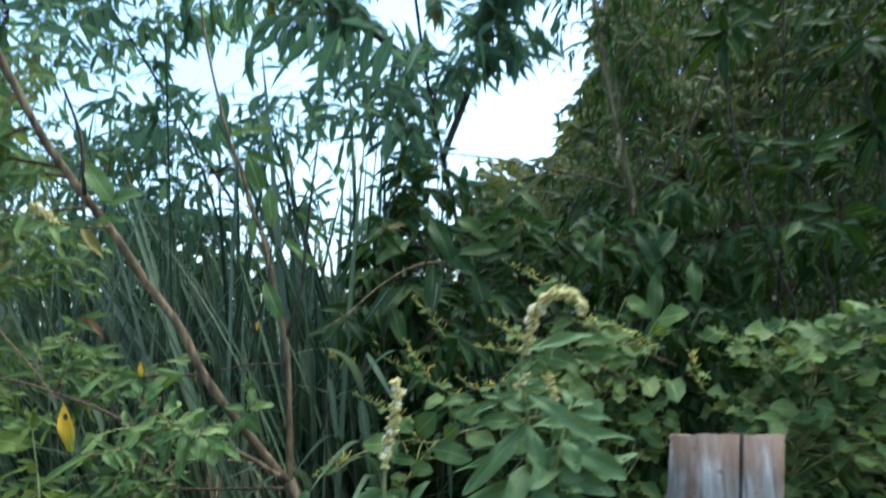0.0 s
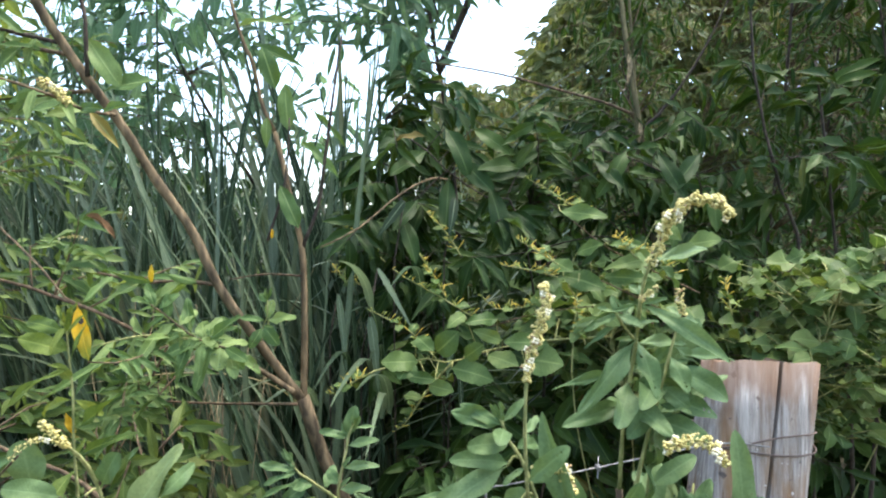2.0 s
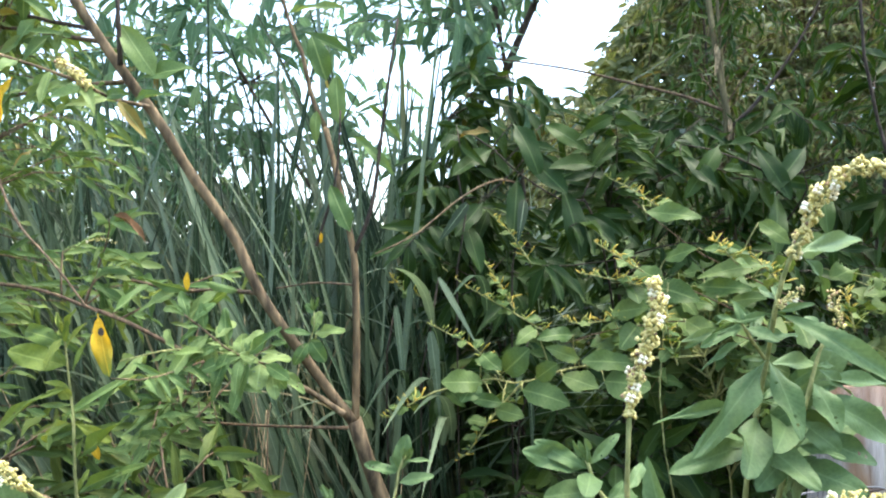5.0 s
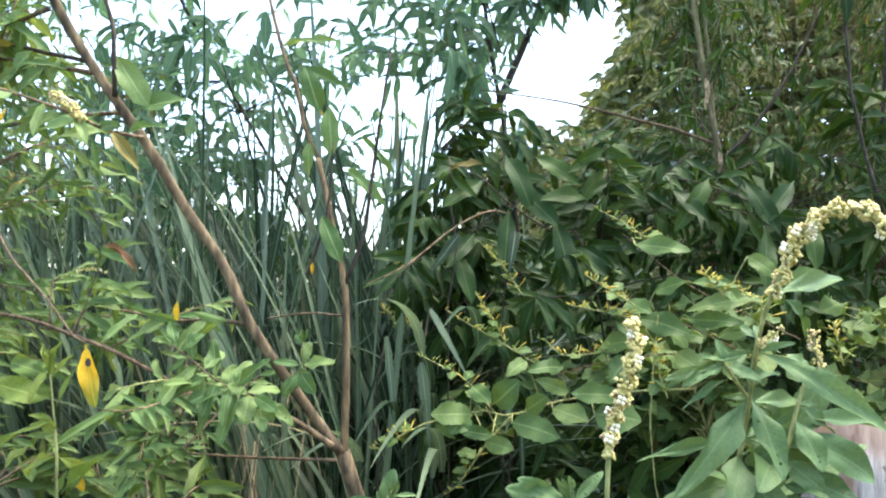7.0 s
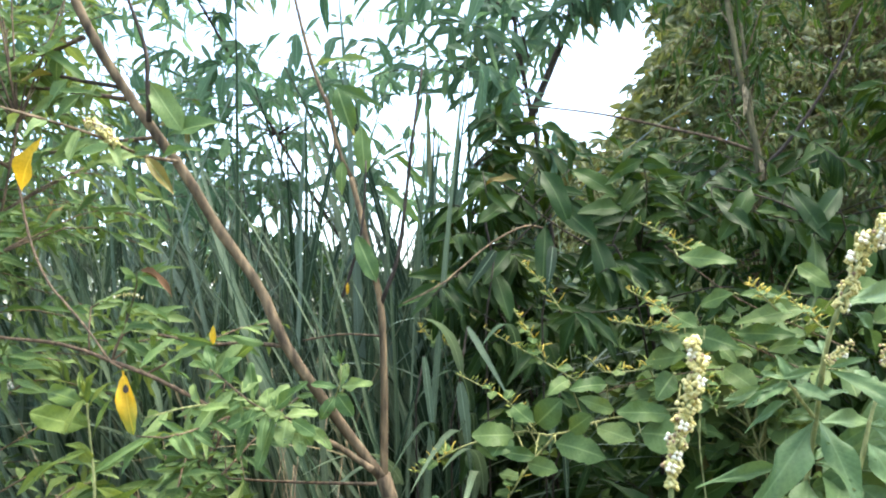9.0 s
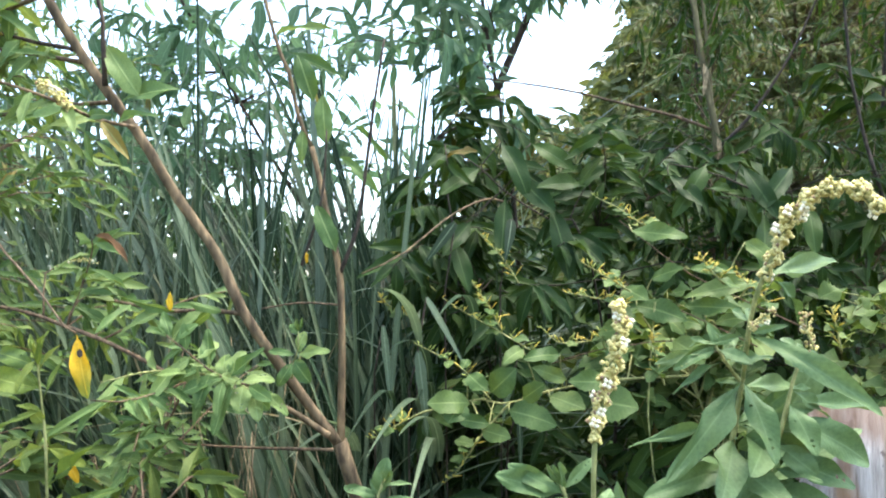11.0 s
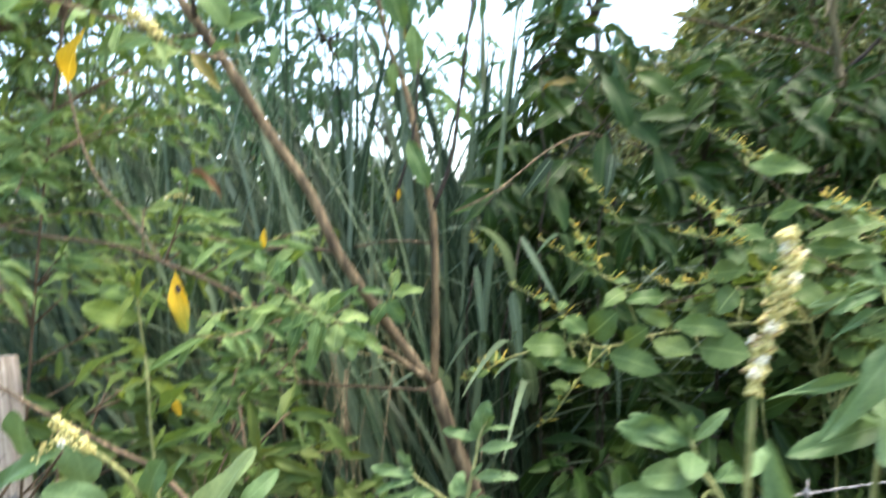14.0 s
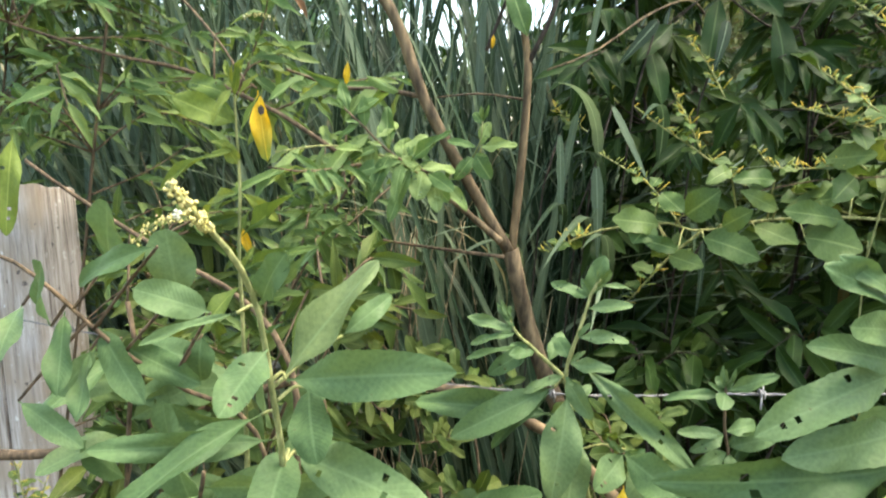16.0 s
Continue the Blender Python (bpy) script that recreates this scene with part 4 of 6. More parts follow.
# ---- heart-leaved bush with yellow flower sprays ----
# leaves of the front branches: base, tip, width
HEART_LOW = [
    (-0.062, 1.360, 1.284, -0.117, 1.330, 1.293, 0.027), (-0.073, 1.360, 1.285, -0.087, 1.330, 1.265, 0.026), (-0.062, 1.360, 1.324, -0.041, 1.330, 1.306, 0.020),
    (-0.031, 1.360, 1.299, -0.002, 1.330, 1.328, 0.030), (0.013, 1.360, 1.289, 0.039, 1.330, 1.311, 0.021), (-0.007, 1.360, 1.273, 0.055, 1.330, 1.265, 0.029),
    (0.050, 1.360, 1.292, 0.093, 1.330, 1.281, 0.028), (0.108, 1.360, 1.284, 0.163, 1.330, 1.283, 0.040), (-0.045, 1.360, 1.247, -0.009, 1.330, 1.241, 0.020),
    (-0.035, 1.360, 1.255, -0.081, 1.330, 1.268, 0.015), (0.066, 1.360, 1.349, 0.016, 1.330, 1.354, 0.018), (0.015, 1.360, 1.357, -0.012, 1.330, 1.350, 0.017),
    (0.147, 1.360, 1.308, 0.076, 1.330, 1.320, 0.024), (0.074, 1.360, 1.315, 0.030, 1.330, 1.333, 0.016)]
HEART_HIGH = [
    (0.176, 1.380, 1.521, 0.242, 1.340, 1.511, 0.022), (0.350, 1.380, 1.444, 0.244, 1.340, 1.436, 0.021), (0.162, 1.380, 1.440, 0.181, 1.340, 1.426, 0.023),
    (0.179, 1.380, 1.415, 0.235, 1.340, 1.402, 0.027), (0.245, 1.380, 1.413, 0.311, 1.340, 1.410, 0.018), (0.228, 1.380, 1.365, 0.260, 1.340, 1.344, 0.026),
    (0.160, 1.380, 1.358, 0.128, 1.340, 1.337, 0.024), (0.255, 1.380, 1.465, 0.302, 1.340, 1.467, 0.015), (0.124, 1.380, 1.378, 0.165, 1.340, 1.387, 0.023),
    (0.150, 1.380, 1.416, 0.160, 1.340, 1.400, 0.023), (0.202, 1.380, 1.453, 0.230, 1.340, 1.467, 0.020), (0.288, 1.380, 1.388, 0.319, 1.340, 1.404, 0.020),
    (0.383, 1.380, 1.462, 0.423, 1.340, 1.471, 0.030), (0.334, 1.380, 1.502, 0.360, 1.340, 1.477, 0.018)]
SPRAY_LEAVES = leaf_meshes("leaf", HEART_NEAR, M_HEART)


def panicle(parent, pts, seed):
    q = random.Random(seed)
    spray = stem("flower_spray", pts, 0.0008, 0.0013, M_GREEN_STEM, parent, "thin spray of small yellow flowers", n=10, sides=5)
    c = curve_points(pts, 40)
    buds, gold = [], []
    for i in range(20):
        s = (i + q.random()) / 20 * 0.92
        p = Vector(c[int(s * 40)])
        a, ln = q.uniform(0, 6.28), 0.006 + 0.015 * s + q.uniform(0, 0.006)
        e = p + Vector((math.cos(a), math.sin(a) * 0.8 - 0.2, q.uniform(0.0, 1.3))).normalized() * ln
        mid = p + (e - p) * 0.45
        lst = gold if q.random() < 0.5 else buds
        lst.append(tube([tuple(p), tuple(mid)], 0.0004, 0.0005, 2, 3))
        lst.append(tube([tuple(mid), tuple((mid + e) / 2 + Vector((0, 0, 0.0006))), tuple(e)], 0.0012, 0.0004, 3, 4))
        if q.random() < 0.3:
            lst.append(tube([tuple(mid), tuple(mid + Vector((q.uniform(-1, 1), q.uniform(-1, 0.3), q.uniform(0, 1))).normalized() * 0.007)], 0.0011, 0.0002, 2, 4))
    for i in range(5):
        p = c[int((0.3 + 0.7 * i / 5) * 40)]
        leaf_object("leaf", SPRAY_LEAVES[i % 4], parent, p, way(q.uniform(0, 360), q.uniform(-20, 40)), (0, -0.4, 0.7), 0.016 + 0.018 * i / 5, 0.011 + 0.014 * i / 5)
    part("bud_mass", mesh_of("bud_mass", *joined(buds), M_LIME), spray, "lime green buds", "stuff")
    part("bloom_mass", mesh_of("bloom_mass", *joined(gold), M_GOLD), spray, "golden yellow flowers", "stuff")


def build_heart_bush():
    main = [(0.273, 1.45, 1.306), (0.151, 1.4, 1.308), (0.054, 1.4, 1.294), (-0.005, 1.4, 1.276), (-0.048, 1.4, 1.283), (-0.112, 1.38, 1.274), (-0.147, 1.37, 1.263), (-0.184, 1.36, 1.244)]
    fork = [(-0.005, 1.4, 1.276), (-0.043, 1.4, 1.235), (-0.081, 1.4, 1.182)]
    br = [[(0.35, 1.6, 0), (0.34, 1.58, 0.6), (0.33, 1.52, 1.1), main[0]], main, fork,
          [(0.35, 1.6, 0.02), (0.5, 1.5, 0.8), (0.6, 1.42, 1.2), (0.65, 1.38, 1.4)],
          [(0.35, 1.6, 0.02), (0.28, 1.5, 0.8), (0.2, 1.42, 1.2), (0.2, 1.36, 1.42)],
          [(0.35, 1.6, 0.02), (0.75, 1.65, 0.8), (0.95, 1.6, 1.25), (1.05, 1.55, 1.4)]]
    targets = []
    while len(targets) < 230:
        p = np.array((rng.uniform(-0.06, 1.25), rng.uniform(1.27, 1.75), rng.uniform(0.8, 1.50)))
        if p[2] > 1.30 + 0.6 * min(0.25, max(0, p[0])) or (p[2] < (1.24 if p[0] < 0.34 else 1.12)):
            continue
        if p[0] < 0.52 and p[1] < 1.42:
            continue
        targets.append(p)
    top, lines = bush("heart_leaved_bush", (0.35, 1.6, 0), "bushy shrub with heart-shaped leaves and yellow flower sprays", "bush", br, targets, 6, (0.028, 0.055), (0.022, 0.042), HEART_NEAR, HEART_FAR,
                      M_HEART, M_GREEN_STEM, 1.6, branch_r=(0.0021, 0.0011), droop=-3, face=0.3, spread=75, jitter=15)
    upper = [[(0.058, 1.39, 1.334), (0.114, 1.39, 1.35), (0.168, 1.39, 1.358), (0.237, 1.39, 1.362), (0.34, 1.42, 1.33)],
             [(0.151, 1.39, 1.467), (0.184, 1.39, 1.43), (0.248, 1.39, 1.404), (0.36, 1.42, 1.35)],
             [(0.162, 1.4, 1.539), (0.206, 1.4, 1.501), (0.254, 1.4, 1.463), (0.306, 1.4, 1.434), (0.42, 1.42, 1.38)]]
    for u in upper:
        stem("branch", u, 0.0007, 0.0012, M_TWIG, top)
    set_leaves(HEART_LOW, main[1:], top, SPRAY_LEAVES, M_GREEN_STEM, 1.3)
    set_leaves(HEART_HIGH, upper[0] + upper[1][::-1] + upper[2], top, SPRAY_LEAVES, M_GREEN_STEM, 1.3)
    sprays = [[(-0.143, 1.4, 1.367), (-0.112, 1.4, 1.351), (-0.074, 1.4, 1.329), (-0.031, 1.4, 1.282)],
              [(-0.102, 1.45, 1.431), (-0.064, 1.45, 1.406), (-0.018, 1.45, 1.379), (0.052, 1.45, 1.335)],
              [(-0.055, 1.45, 1.454), (-0.034, 1.45, 1.422), (-0.011, 1.45, 1.379)],
              [(0.046, 1.38, 1.384), (0.067, 1.38, 1.365), (0.112, 1.38, 1.366), (0.167, 1.38, 1.376)],
              [(-0.04, 1.5, 1.53), (-0.019, 1.5, 1.509), (0.0, 1.5, 1.483), (0.02, 1.5, 1.45)],
              [(0.137, 1.45, 1.58), (0.178, 1.45, 1.557), (0.236, 1.45, 1.513)],
              [(0.097, 1.35, 1.479), (0.128, 1.35, 1.459), (0.165, 1.35, 1.435)],
              [(0.076, 1.35, 1.436), (0.115, 1.35, 1.428), (0.165, 1.36, 1.415)]]
    sprays += [[(0.182, 1.3, 1.387), (0.184, 1.3, 1.35), (0.194, 1.3, 1.313)],
               [(0.248, 1.3, 1.481), (0.256, 1.3, 1.466), (0.276, 1.3, 1.443)],
               [(0.411, 1.3, 1.411), (0.416, 1.3, 1.389), (0.422, 1.3, 1.353)],
               [(-0.20, 1.36, 1.236), (-0.184, 1.36, 1.244), (-0.147, 1.37, 1.263)],
               [(-0.10, 1.4, 1.165), (-0.081, 1.4, 1.182), (-0.05, 1.4, 1.228)],
               [(0.30, 1.32, 1.46), (0.32, 1.33, 1.44), (0.36, 1.36, 1.41)],
               [(-0.208, 1.6, 1.52), (-0.166, 1.6, 1.484), (-0.119, 1.6, 1.44)],
               [(-0.222, 1.6, 1.435), (-0.198, 1.6, 1.414), (-0.162, 1.6, 1.395)]]
    for i, s in enumerate(sprays):
        panicle(top, s, i)


build_heart_bush()


SHEATHS = [((0.468, 1.955, 1.93), -70, 0.085), ((0.49, 1.95, 1.76), -70, 0.06)]


# ---- reed-stemmed tree with drooping narrow leaves, beyond the bushes ----
def build_reed_tree():
    culm = [(0.62, 2.02, 0), (0.57, 2.0, 0.8), (0.528, 1.97, 1.486), (0.499, 1.97, 1.745), (0.474, 1.97, 1.906), (0.453, 1.97, 2.102), (0.43, 2.0, 2.5), (0.36, 2.05, 3.0), (0.2, 2.1, 3.4)]
    culm2 = [(0.64, 2.05, 0.02), (0.55, 1.99, 0.9), (0.488, 1.975, 1.79), (0.486, 1.97, 1.906), (0.479, 1.97, 2.023), (0.47, 2.0, 2.4), (0.52, 2.1, 2.9), (0.6, 2.2, 3.3)]
    tw_l = [(0.483, 1.97, 1.784), (0.405, 1.97, 1.816), (0.318, 1.97, 1.841), (0.155, 1.97, 1.886), (-0.036, 1.97, 1.92)]
    tw_r = [(0.501, 1.97, 1.745), (0.566, 1.97, 1.807), (0.659, 1.97, 1.938), (0.75, 2.0, 2.1)]
    more = [[(0.64, 2.05, 0.02), (0.8, 2.1, 1.0), (0.95, 2.15, 1.8), (1.05, 2.2, 2.6)], [(0.64, 2.05, 0.02), (1.0, 2.4, 1.0), (1.35, 2.6, 1.9), (1.5, 2.7, 2.8)],
            [(0.64, 2.05, 0.02), (0.7, 2.6, 1.2), (0.72, 2.8, 2.0), (0.7, 2.9, 2.9)]]
    top = thing("reed_stemmed_tree", (0.63, 2.03, 0), "tall thin-stemmed tree with drooping narrow dark leaves", "tree")
    stem("trunk", culm, 0.0085, 0.005, M_REED, top, n=30, sides=9, knobs=0.12)
    stem("trunk", culm2, 0.0045, 0.003, M_REED, top, n=30, sides=9, knobs=0.12)
    for b in more:
        stem("branch", b, 0.008, 0.003, M_DARK_TWIG, top, n=16)
    dead = leaf_meshes("dead_sheath", leaf_set(lance, 8, 4, (0.1, 0.3), fold=0.5, wavy=0.2, seed=19), M_STRAW)
    for p, el, ln in SHEATHS:
        leaf_object("dead_sheath", dead[0], top, p, way(200, el), (0.3, -0.9, 0.1), ln, ln * 0.17, "dry straw-coloured leaf sheath")
    stem("branch", tw_l, 0.004, 0.0018, M_TWIG, top)
    stem("branch", tw_r, 0.0045, 0.002, M_DARK_TWIG, top)
    targets = []
    while len(targets) < 560:
        p = np.array((rng.uniform(0.30, 1.9), rng.uniform(1.9, 3.1), rng.uniform(1.2, 3.0)))
        if p[0] < 0.42 and p[2] > 1.8 and p[2] < 2.15 and rng.random() < 0.7:
            continue
        if p[0] < 0.30 + 0.1 * (p[1] - 1.85):
            continue
        targets.append(p)
    lines = twigs_to([culm, culm2] + more, targets, 0.12)
    part("twig_mass", mesh_of("twig_mass", *joined([tube(l, 0.002, 0.0008, 5, 4) for l in lines]), M_TWIG), top, "", "stuff")
    B, D, H, L, W = scatter_leaves(lines, 17, (0.035, 0.09), (0.007, 0.014), droop=-26, face=0.5, jitter=38)
    single = [i for i in np.argsort(B[:, 1])[:260]]
    rest = np.setdiff1d(np.arange(len(B)), single)
    meshes = leaf_meshes("leaf", LANCE_NEAR, M_NARROW)
    for i in single:
        leaf_object("leaf", meshes[int(i) % 6], top, B[i], D[i], H[i], L[i], W[i])
    foliage("foliage", top, B[rest], D[rest], H[rest], L[rest], W[rest], NARROW_FAR, M_NARROW)


build_reed_tree()


# ---- willow-like tree whose sprays hang before the sky ----
def build_spray_tree():
    br = [[(0.1, 2.25, 0), (0.06, 2.2, 1.5), (0.035, 2.2, 1.827), (0.016, 2.2, 1.946), (-0.002, 2.2, 2.066), (-0.02, 2.2, 2.217), (-0.06, 2.2, 2.6), (-0.2, 2.2, 3.0)],
          [(0.1, 2.25, 0.02), (-0.3, 2.5, 1.2), (-0.7, 2.55, 1.9), (-0.95, 2.4, 2.4), (-1.1, 2.3, 2.7)],
          [(-0.02, 2.2, 2.217), (-0.3, 2.2, 2.42), (-0.7, 2.15, 2.5), (-1.2, 2.1, 2.45)],
          [(0.016, 2.2, 1.95), (0.15, 2.25, 2.3), (0.2, 2.3, 2.8)]]
    targets = []
    while len(targets) < 165:
        p = np.array((rng.uniform(-1.6, 0.42), rng.uniform(1.7, 2.6), rng.uniform(1.72, 2.95)))
        if p[0] > -0.25 and rng.random() < 0.5 or (p[0] > 0.06 and p[2] < 2.12) or (p[2] < 1.85 and p[0] > -0.3):
            continue
        k = (p[1] - 0.42) / 1.78
        if -0.78 * k < p[0] < -0.47 * k and 1.45 + 0.36 * k < p[2] < 1.45 + 0.75 * k and rng.random() < 0.4:
            continue
        targets.append(p)
    targets += [np.array((rng.uniform(-2.2, 0.2), rng.uniform(2.7, 3.6), rng.uniform(1.9, 3.2))) for _ in range(75)]
    targets += [np.array((rng.uniform(-0.48, -0.02), rng.uniform(1.8, 2.3), rng.uniform(1.92, 2.4))) for _ in range(18)]
    targets += [np.array((rng.uniform(0.05, 0.38), rng.uniform(1.9, 2.25), rng.uniform(2.17, 2.55))) for _ in range(26)]
    targets += [np.array((rng.uniform(-0.04, 0.07), rng.uniform(2.12, 2.28), rng.uniform(1.8, 2.3))) for _ in range(3)]
    top, _ = bush("spray_tree", (0.1, 2.25, 0), "airy tree with fine arching sprays of narrow leaves", "tree", br, targets, 16, (0.05, 0.12), (0.012, 0.026), LANCE_NEAR, NARROW_FAR, M_SPRAY, M_DARK_TWIG, 1.9,
         branch_r=(0.011, 0.003), droop=-22, face=0.6, spread=60, jitter=38)
    return top


# long leaves that hang from a twig before the open sky: base, tip, width
def build_hanging_twig():
    stem("twig", [(0.016, 2.2, 2.106), (-0.058, 1.72, 2.132), (-0.134, 1.7, 2.147), (-0.196, 1.7, 2.175), (-0.285, 1.7, 2.189), (-0.389, 1.7, 2.177)], 0.0024, 0.001, M_DARK_TWIG, SPRAY, n=20)
    meshes = leaf_meshes("leaf", LANCE_NEAR, M_SPRAY)
    for i, (a, b, wd) in enumerate((((-0.071, 1.7, 2.129), (-0.177, 1.66, 2.15), 0.026), ((-0.209, 1.7, 2.163), (-0.345, 1.66, 2.016), 0.024), ((-0.179, 1.7, 2.151), (-0.246, 1.66, 1.996), 0.026),
                                    ((-0.061, 1.7, 2.13), (-0.124, 1.66, 1.969), 0.03), ((-0.116, 1.7, 2.14), (-0.139, 1.66, 2.02), 0.024), ((-0.284, 1.7, 2.189), (-0.378, 1.66, 2.134), 0.022),
                                    ((-0.002, 1.75, 2.121), (-0.036, 1.66, 2.018), 0.022), ((-0.24, 1.7, 2.18), (-0.24, 1.64, 2.07), 0.022), ((-0.33, 1.7, 2.185), (-0.40, 1.66, 2.08), 0.024))):
        d = np.subtract(b, a)
        leaf_object("leaf", meshes[i % 6], SPRAY, a, d, (0.1, -0.8, 0.4), float(np.linalg.norm(d)), wd)


SPRAY = build_spray_tree()
build_hanging_twig()


# ---- large-leaved shrub that rises beside the reed stems ----
def build_tall_shrub():
    br = [[(0.85, 1.8, 0), (0.8, 1.75, 0.7), (0.78, 1.75, 1.4), (0.72, 1.75, 1.622), (0.68, 1.75, 1.833), (0.675, 1.75, 1.984), (0.68, 1.75, 2.1)],
          [(0.85, 1.8, 0.02), (0.9, 1.78, 0.9), (0.85, 1.75, 1.5), (0.80, 1.72, 1.85)], [(0.85, 1.8, 0.02), (1.0, 1.85, 1.0), (1.05, 1.85, 1.7), (1.02, 1.85, 2.1)]]
    targets = [np.array((rng.uniform(0.63, 1.3), rng.uniform(1.66, 1.95), rng.uniform(1.5, 2.25))) for _ in range(34)] + [np.array((0.655, 1.72, 2.05))]
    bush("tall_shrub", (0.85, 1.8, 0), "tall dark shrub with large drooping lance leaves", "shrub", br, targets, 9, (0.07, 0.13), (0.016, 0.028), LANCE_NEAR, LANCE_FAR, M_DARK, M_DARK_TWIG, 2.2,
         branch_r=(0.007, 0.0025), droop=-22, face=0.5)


build_tall_shrub()


# ---- sunlit tree and woods beyond ----
def build_far():
    top = thing("sunlit_tree", (1.9, 6.2, 0), "yellow-green tree standing in the light behind the thicket", "tree")
    br = [[(1.9, 6.2, 0), (1.9, 6.2, 1.2), (1.8, 6.2, 2.4), (1.6, 6.1, 3.4)], [(1.9, 6.2, 0.02), (2.2, 6.3, 1.5), (2.6, 6.3, 3.2)], [(1.9, 6.2, 0.02), (1.5, 6.0, 1.4), (1.2, 6.0, 2.4)]]
    for b in br:
        stem("branch", b, 0.05, 0.015, M_PALE_BARK, top)
    t = []
    while len(t) < 640:
        p = np.array((rng.uniform(0.2, 4.0), rng.uniform(4.6, 7.0), rng.uniform(0.8, 4.4)))
        if p[2] > 2.7 + 0.1 * math.sin(p[0] * 9) and p[0] < 0.72 + 0.2 * (p[2] - 2.7) + rng.uniform(0, 0.5):
            continue
        t.append(p)
    t += [np.array((rng.uniform(0.1, 0.8), rng.uniform(5.0, 6.4), rng.uniform(1.3, 2.25))) for _ in range(80)]
    lines = twigs_to(br, t, 0.15)
    part("twig_mass", mesh_of("twig_mass", *joined([tube(l, 0.006, 0.002, 4, 3) for l in lines]), M_PALE_BARK), top, "", "stuff")
    B, D, H, L, W = scatter_leaves(lines, 30, (0.06, 0.11), (0.014, 0.026), droop=-30, face=0.55, open_from=0.2, jitter=35)
    foliage("foliage", top, B, D, H, L, W, LANCE_FAR, M_FAR)
    # a pale screen of trees behind it
    n = 36000
    z = np.r_[6.0 * rng.random(n - 1500), 2.2 + 0.85 * rng.random(1500) ** 1.5]
    x = 1.08 + np.maximum(0, z - 2.9) * 0.38 + 6.5 * rng.random(n) ** 1.3
    x[-1500:] = rng.uniform(0.1, 1.2, 1500)
    x += 0.10 * np.sin(z * 5.0) + 0.06 * np.sin(z * 13.0) - (rng.random(n) < 0.06) * rng.exponential(0.08, n)
    D = np.c_[rng.normal(0, 1, n), rng.normal(0, 1, n), rng.normal(-0.5, 0.5, n)]
    H = np.c_[rng.normal(0, 0.4, n), rng.normal(-0.6, 0.3, n), rng.normal(0.5, 0.3, n)]
    L = rng.uniform(0.12, 0.22, n)
    pale = foliage("tree_screen", None, np.c_[x, rng.uniform(7.0, 8.6, n), z], D, H, L, L * 0.42, LANCE_FAR, M_FAR)
    tagged(pale, "yellow-green trees closing the view behind the thicket", "trees", "", "stuff")
    # dense woods closing the distance
    n = 26000
    x = np.r_[rng.uniform(-0.1, 6, n // 2), rng.uniform(-9, 7, n // 2)]
    y = np.r_[4.0 + 0.35 * np.sin(x[:n // 2] * 2.1) + rng.normal(0, 0.42, n // 2), 8.5 + 0.5 * np.sin(x[n // 2:] * 0.9) + rng.normal(0, 0.6, n // 2)]
    x += rng.normal(0, 0.5, n) * (x > 4.5) + rng.normal(0, 0.9, n) * (x < -7)
    hi = np.where(np.arange(n) < n // 2, 1.60 + 0.12 * np.sin(x * 5), np.where(x < -3.2, 3.1, np.where(x < -1.0, 2.15, 2.6)) + 0.25 * np.sin(x * 1.7) + 0.1 * np.sin(x * 6.1))
    z = hi * rng.random(n) ** 0.8
    D = np.c_[rng.normal(0, 1, n), rng.normal(0, 1, n), rng.normal(-0.5, 0.5, n)]
    H = np.c_[rng.normal(0, 0.4, n), rng.normal(-0.6, 0.3, n), rng.normal(0.5, 0.3, n)]
    L = rng.uniform(0.10, 0.2, n) * np.where(y > 5, 1.5, 1)
    # the darkened leaf colour supplies the shade seen through the gaps
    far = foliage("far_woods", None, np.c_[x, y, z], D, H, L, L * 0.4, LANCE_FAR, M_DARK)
    tagged(far, "dense green thicket filling the distance", "woods", "", "stuff")


build_far()

# ---- foreground shrubs ----
FRONT_MAIN = ([(-0.312, 0.685, 1.356), (-0.306, 0.690, 1.346), (-0.301, 0.700, 1.335), (-0.299, 0.720, 1.318), (-0.297, 0.735, 1.296), (-0.295, 0.740, 1.278), (-0.294, 0.750, 1.246), (-0.293, 0.760, 1.214), (-0.294, 0.770, 1.180), (-0.296, 0.790, 1.127)], 0.002, 0.0012, [])
FRONT_LEFT = ([(-0.525, 0.810, 1.290), (-0.489, 0.800, 1.287), (-0.462, 0.800, 1.272), (-0.435, 0.800, 1.252), (-0.411, 0.810, 1.230), (-0.384, 0.820, 1.212), (-0.352, 0.850, 1.178), (-0.333, 0.880, 1.065)], 0.0019, 0.0012, [])
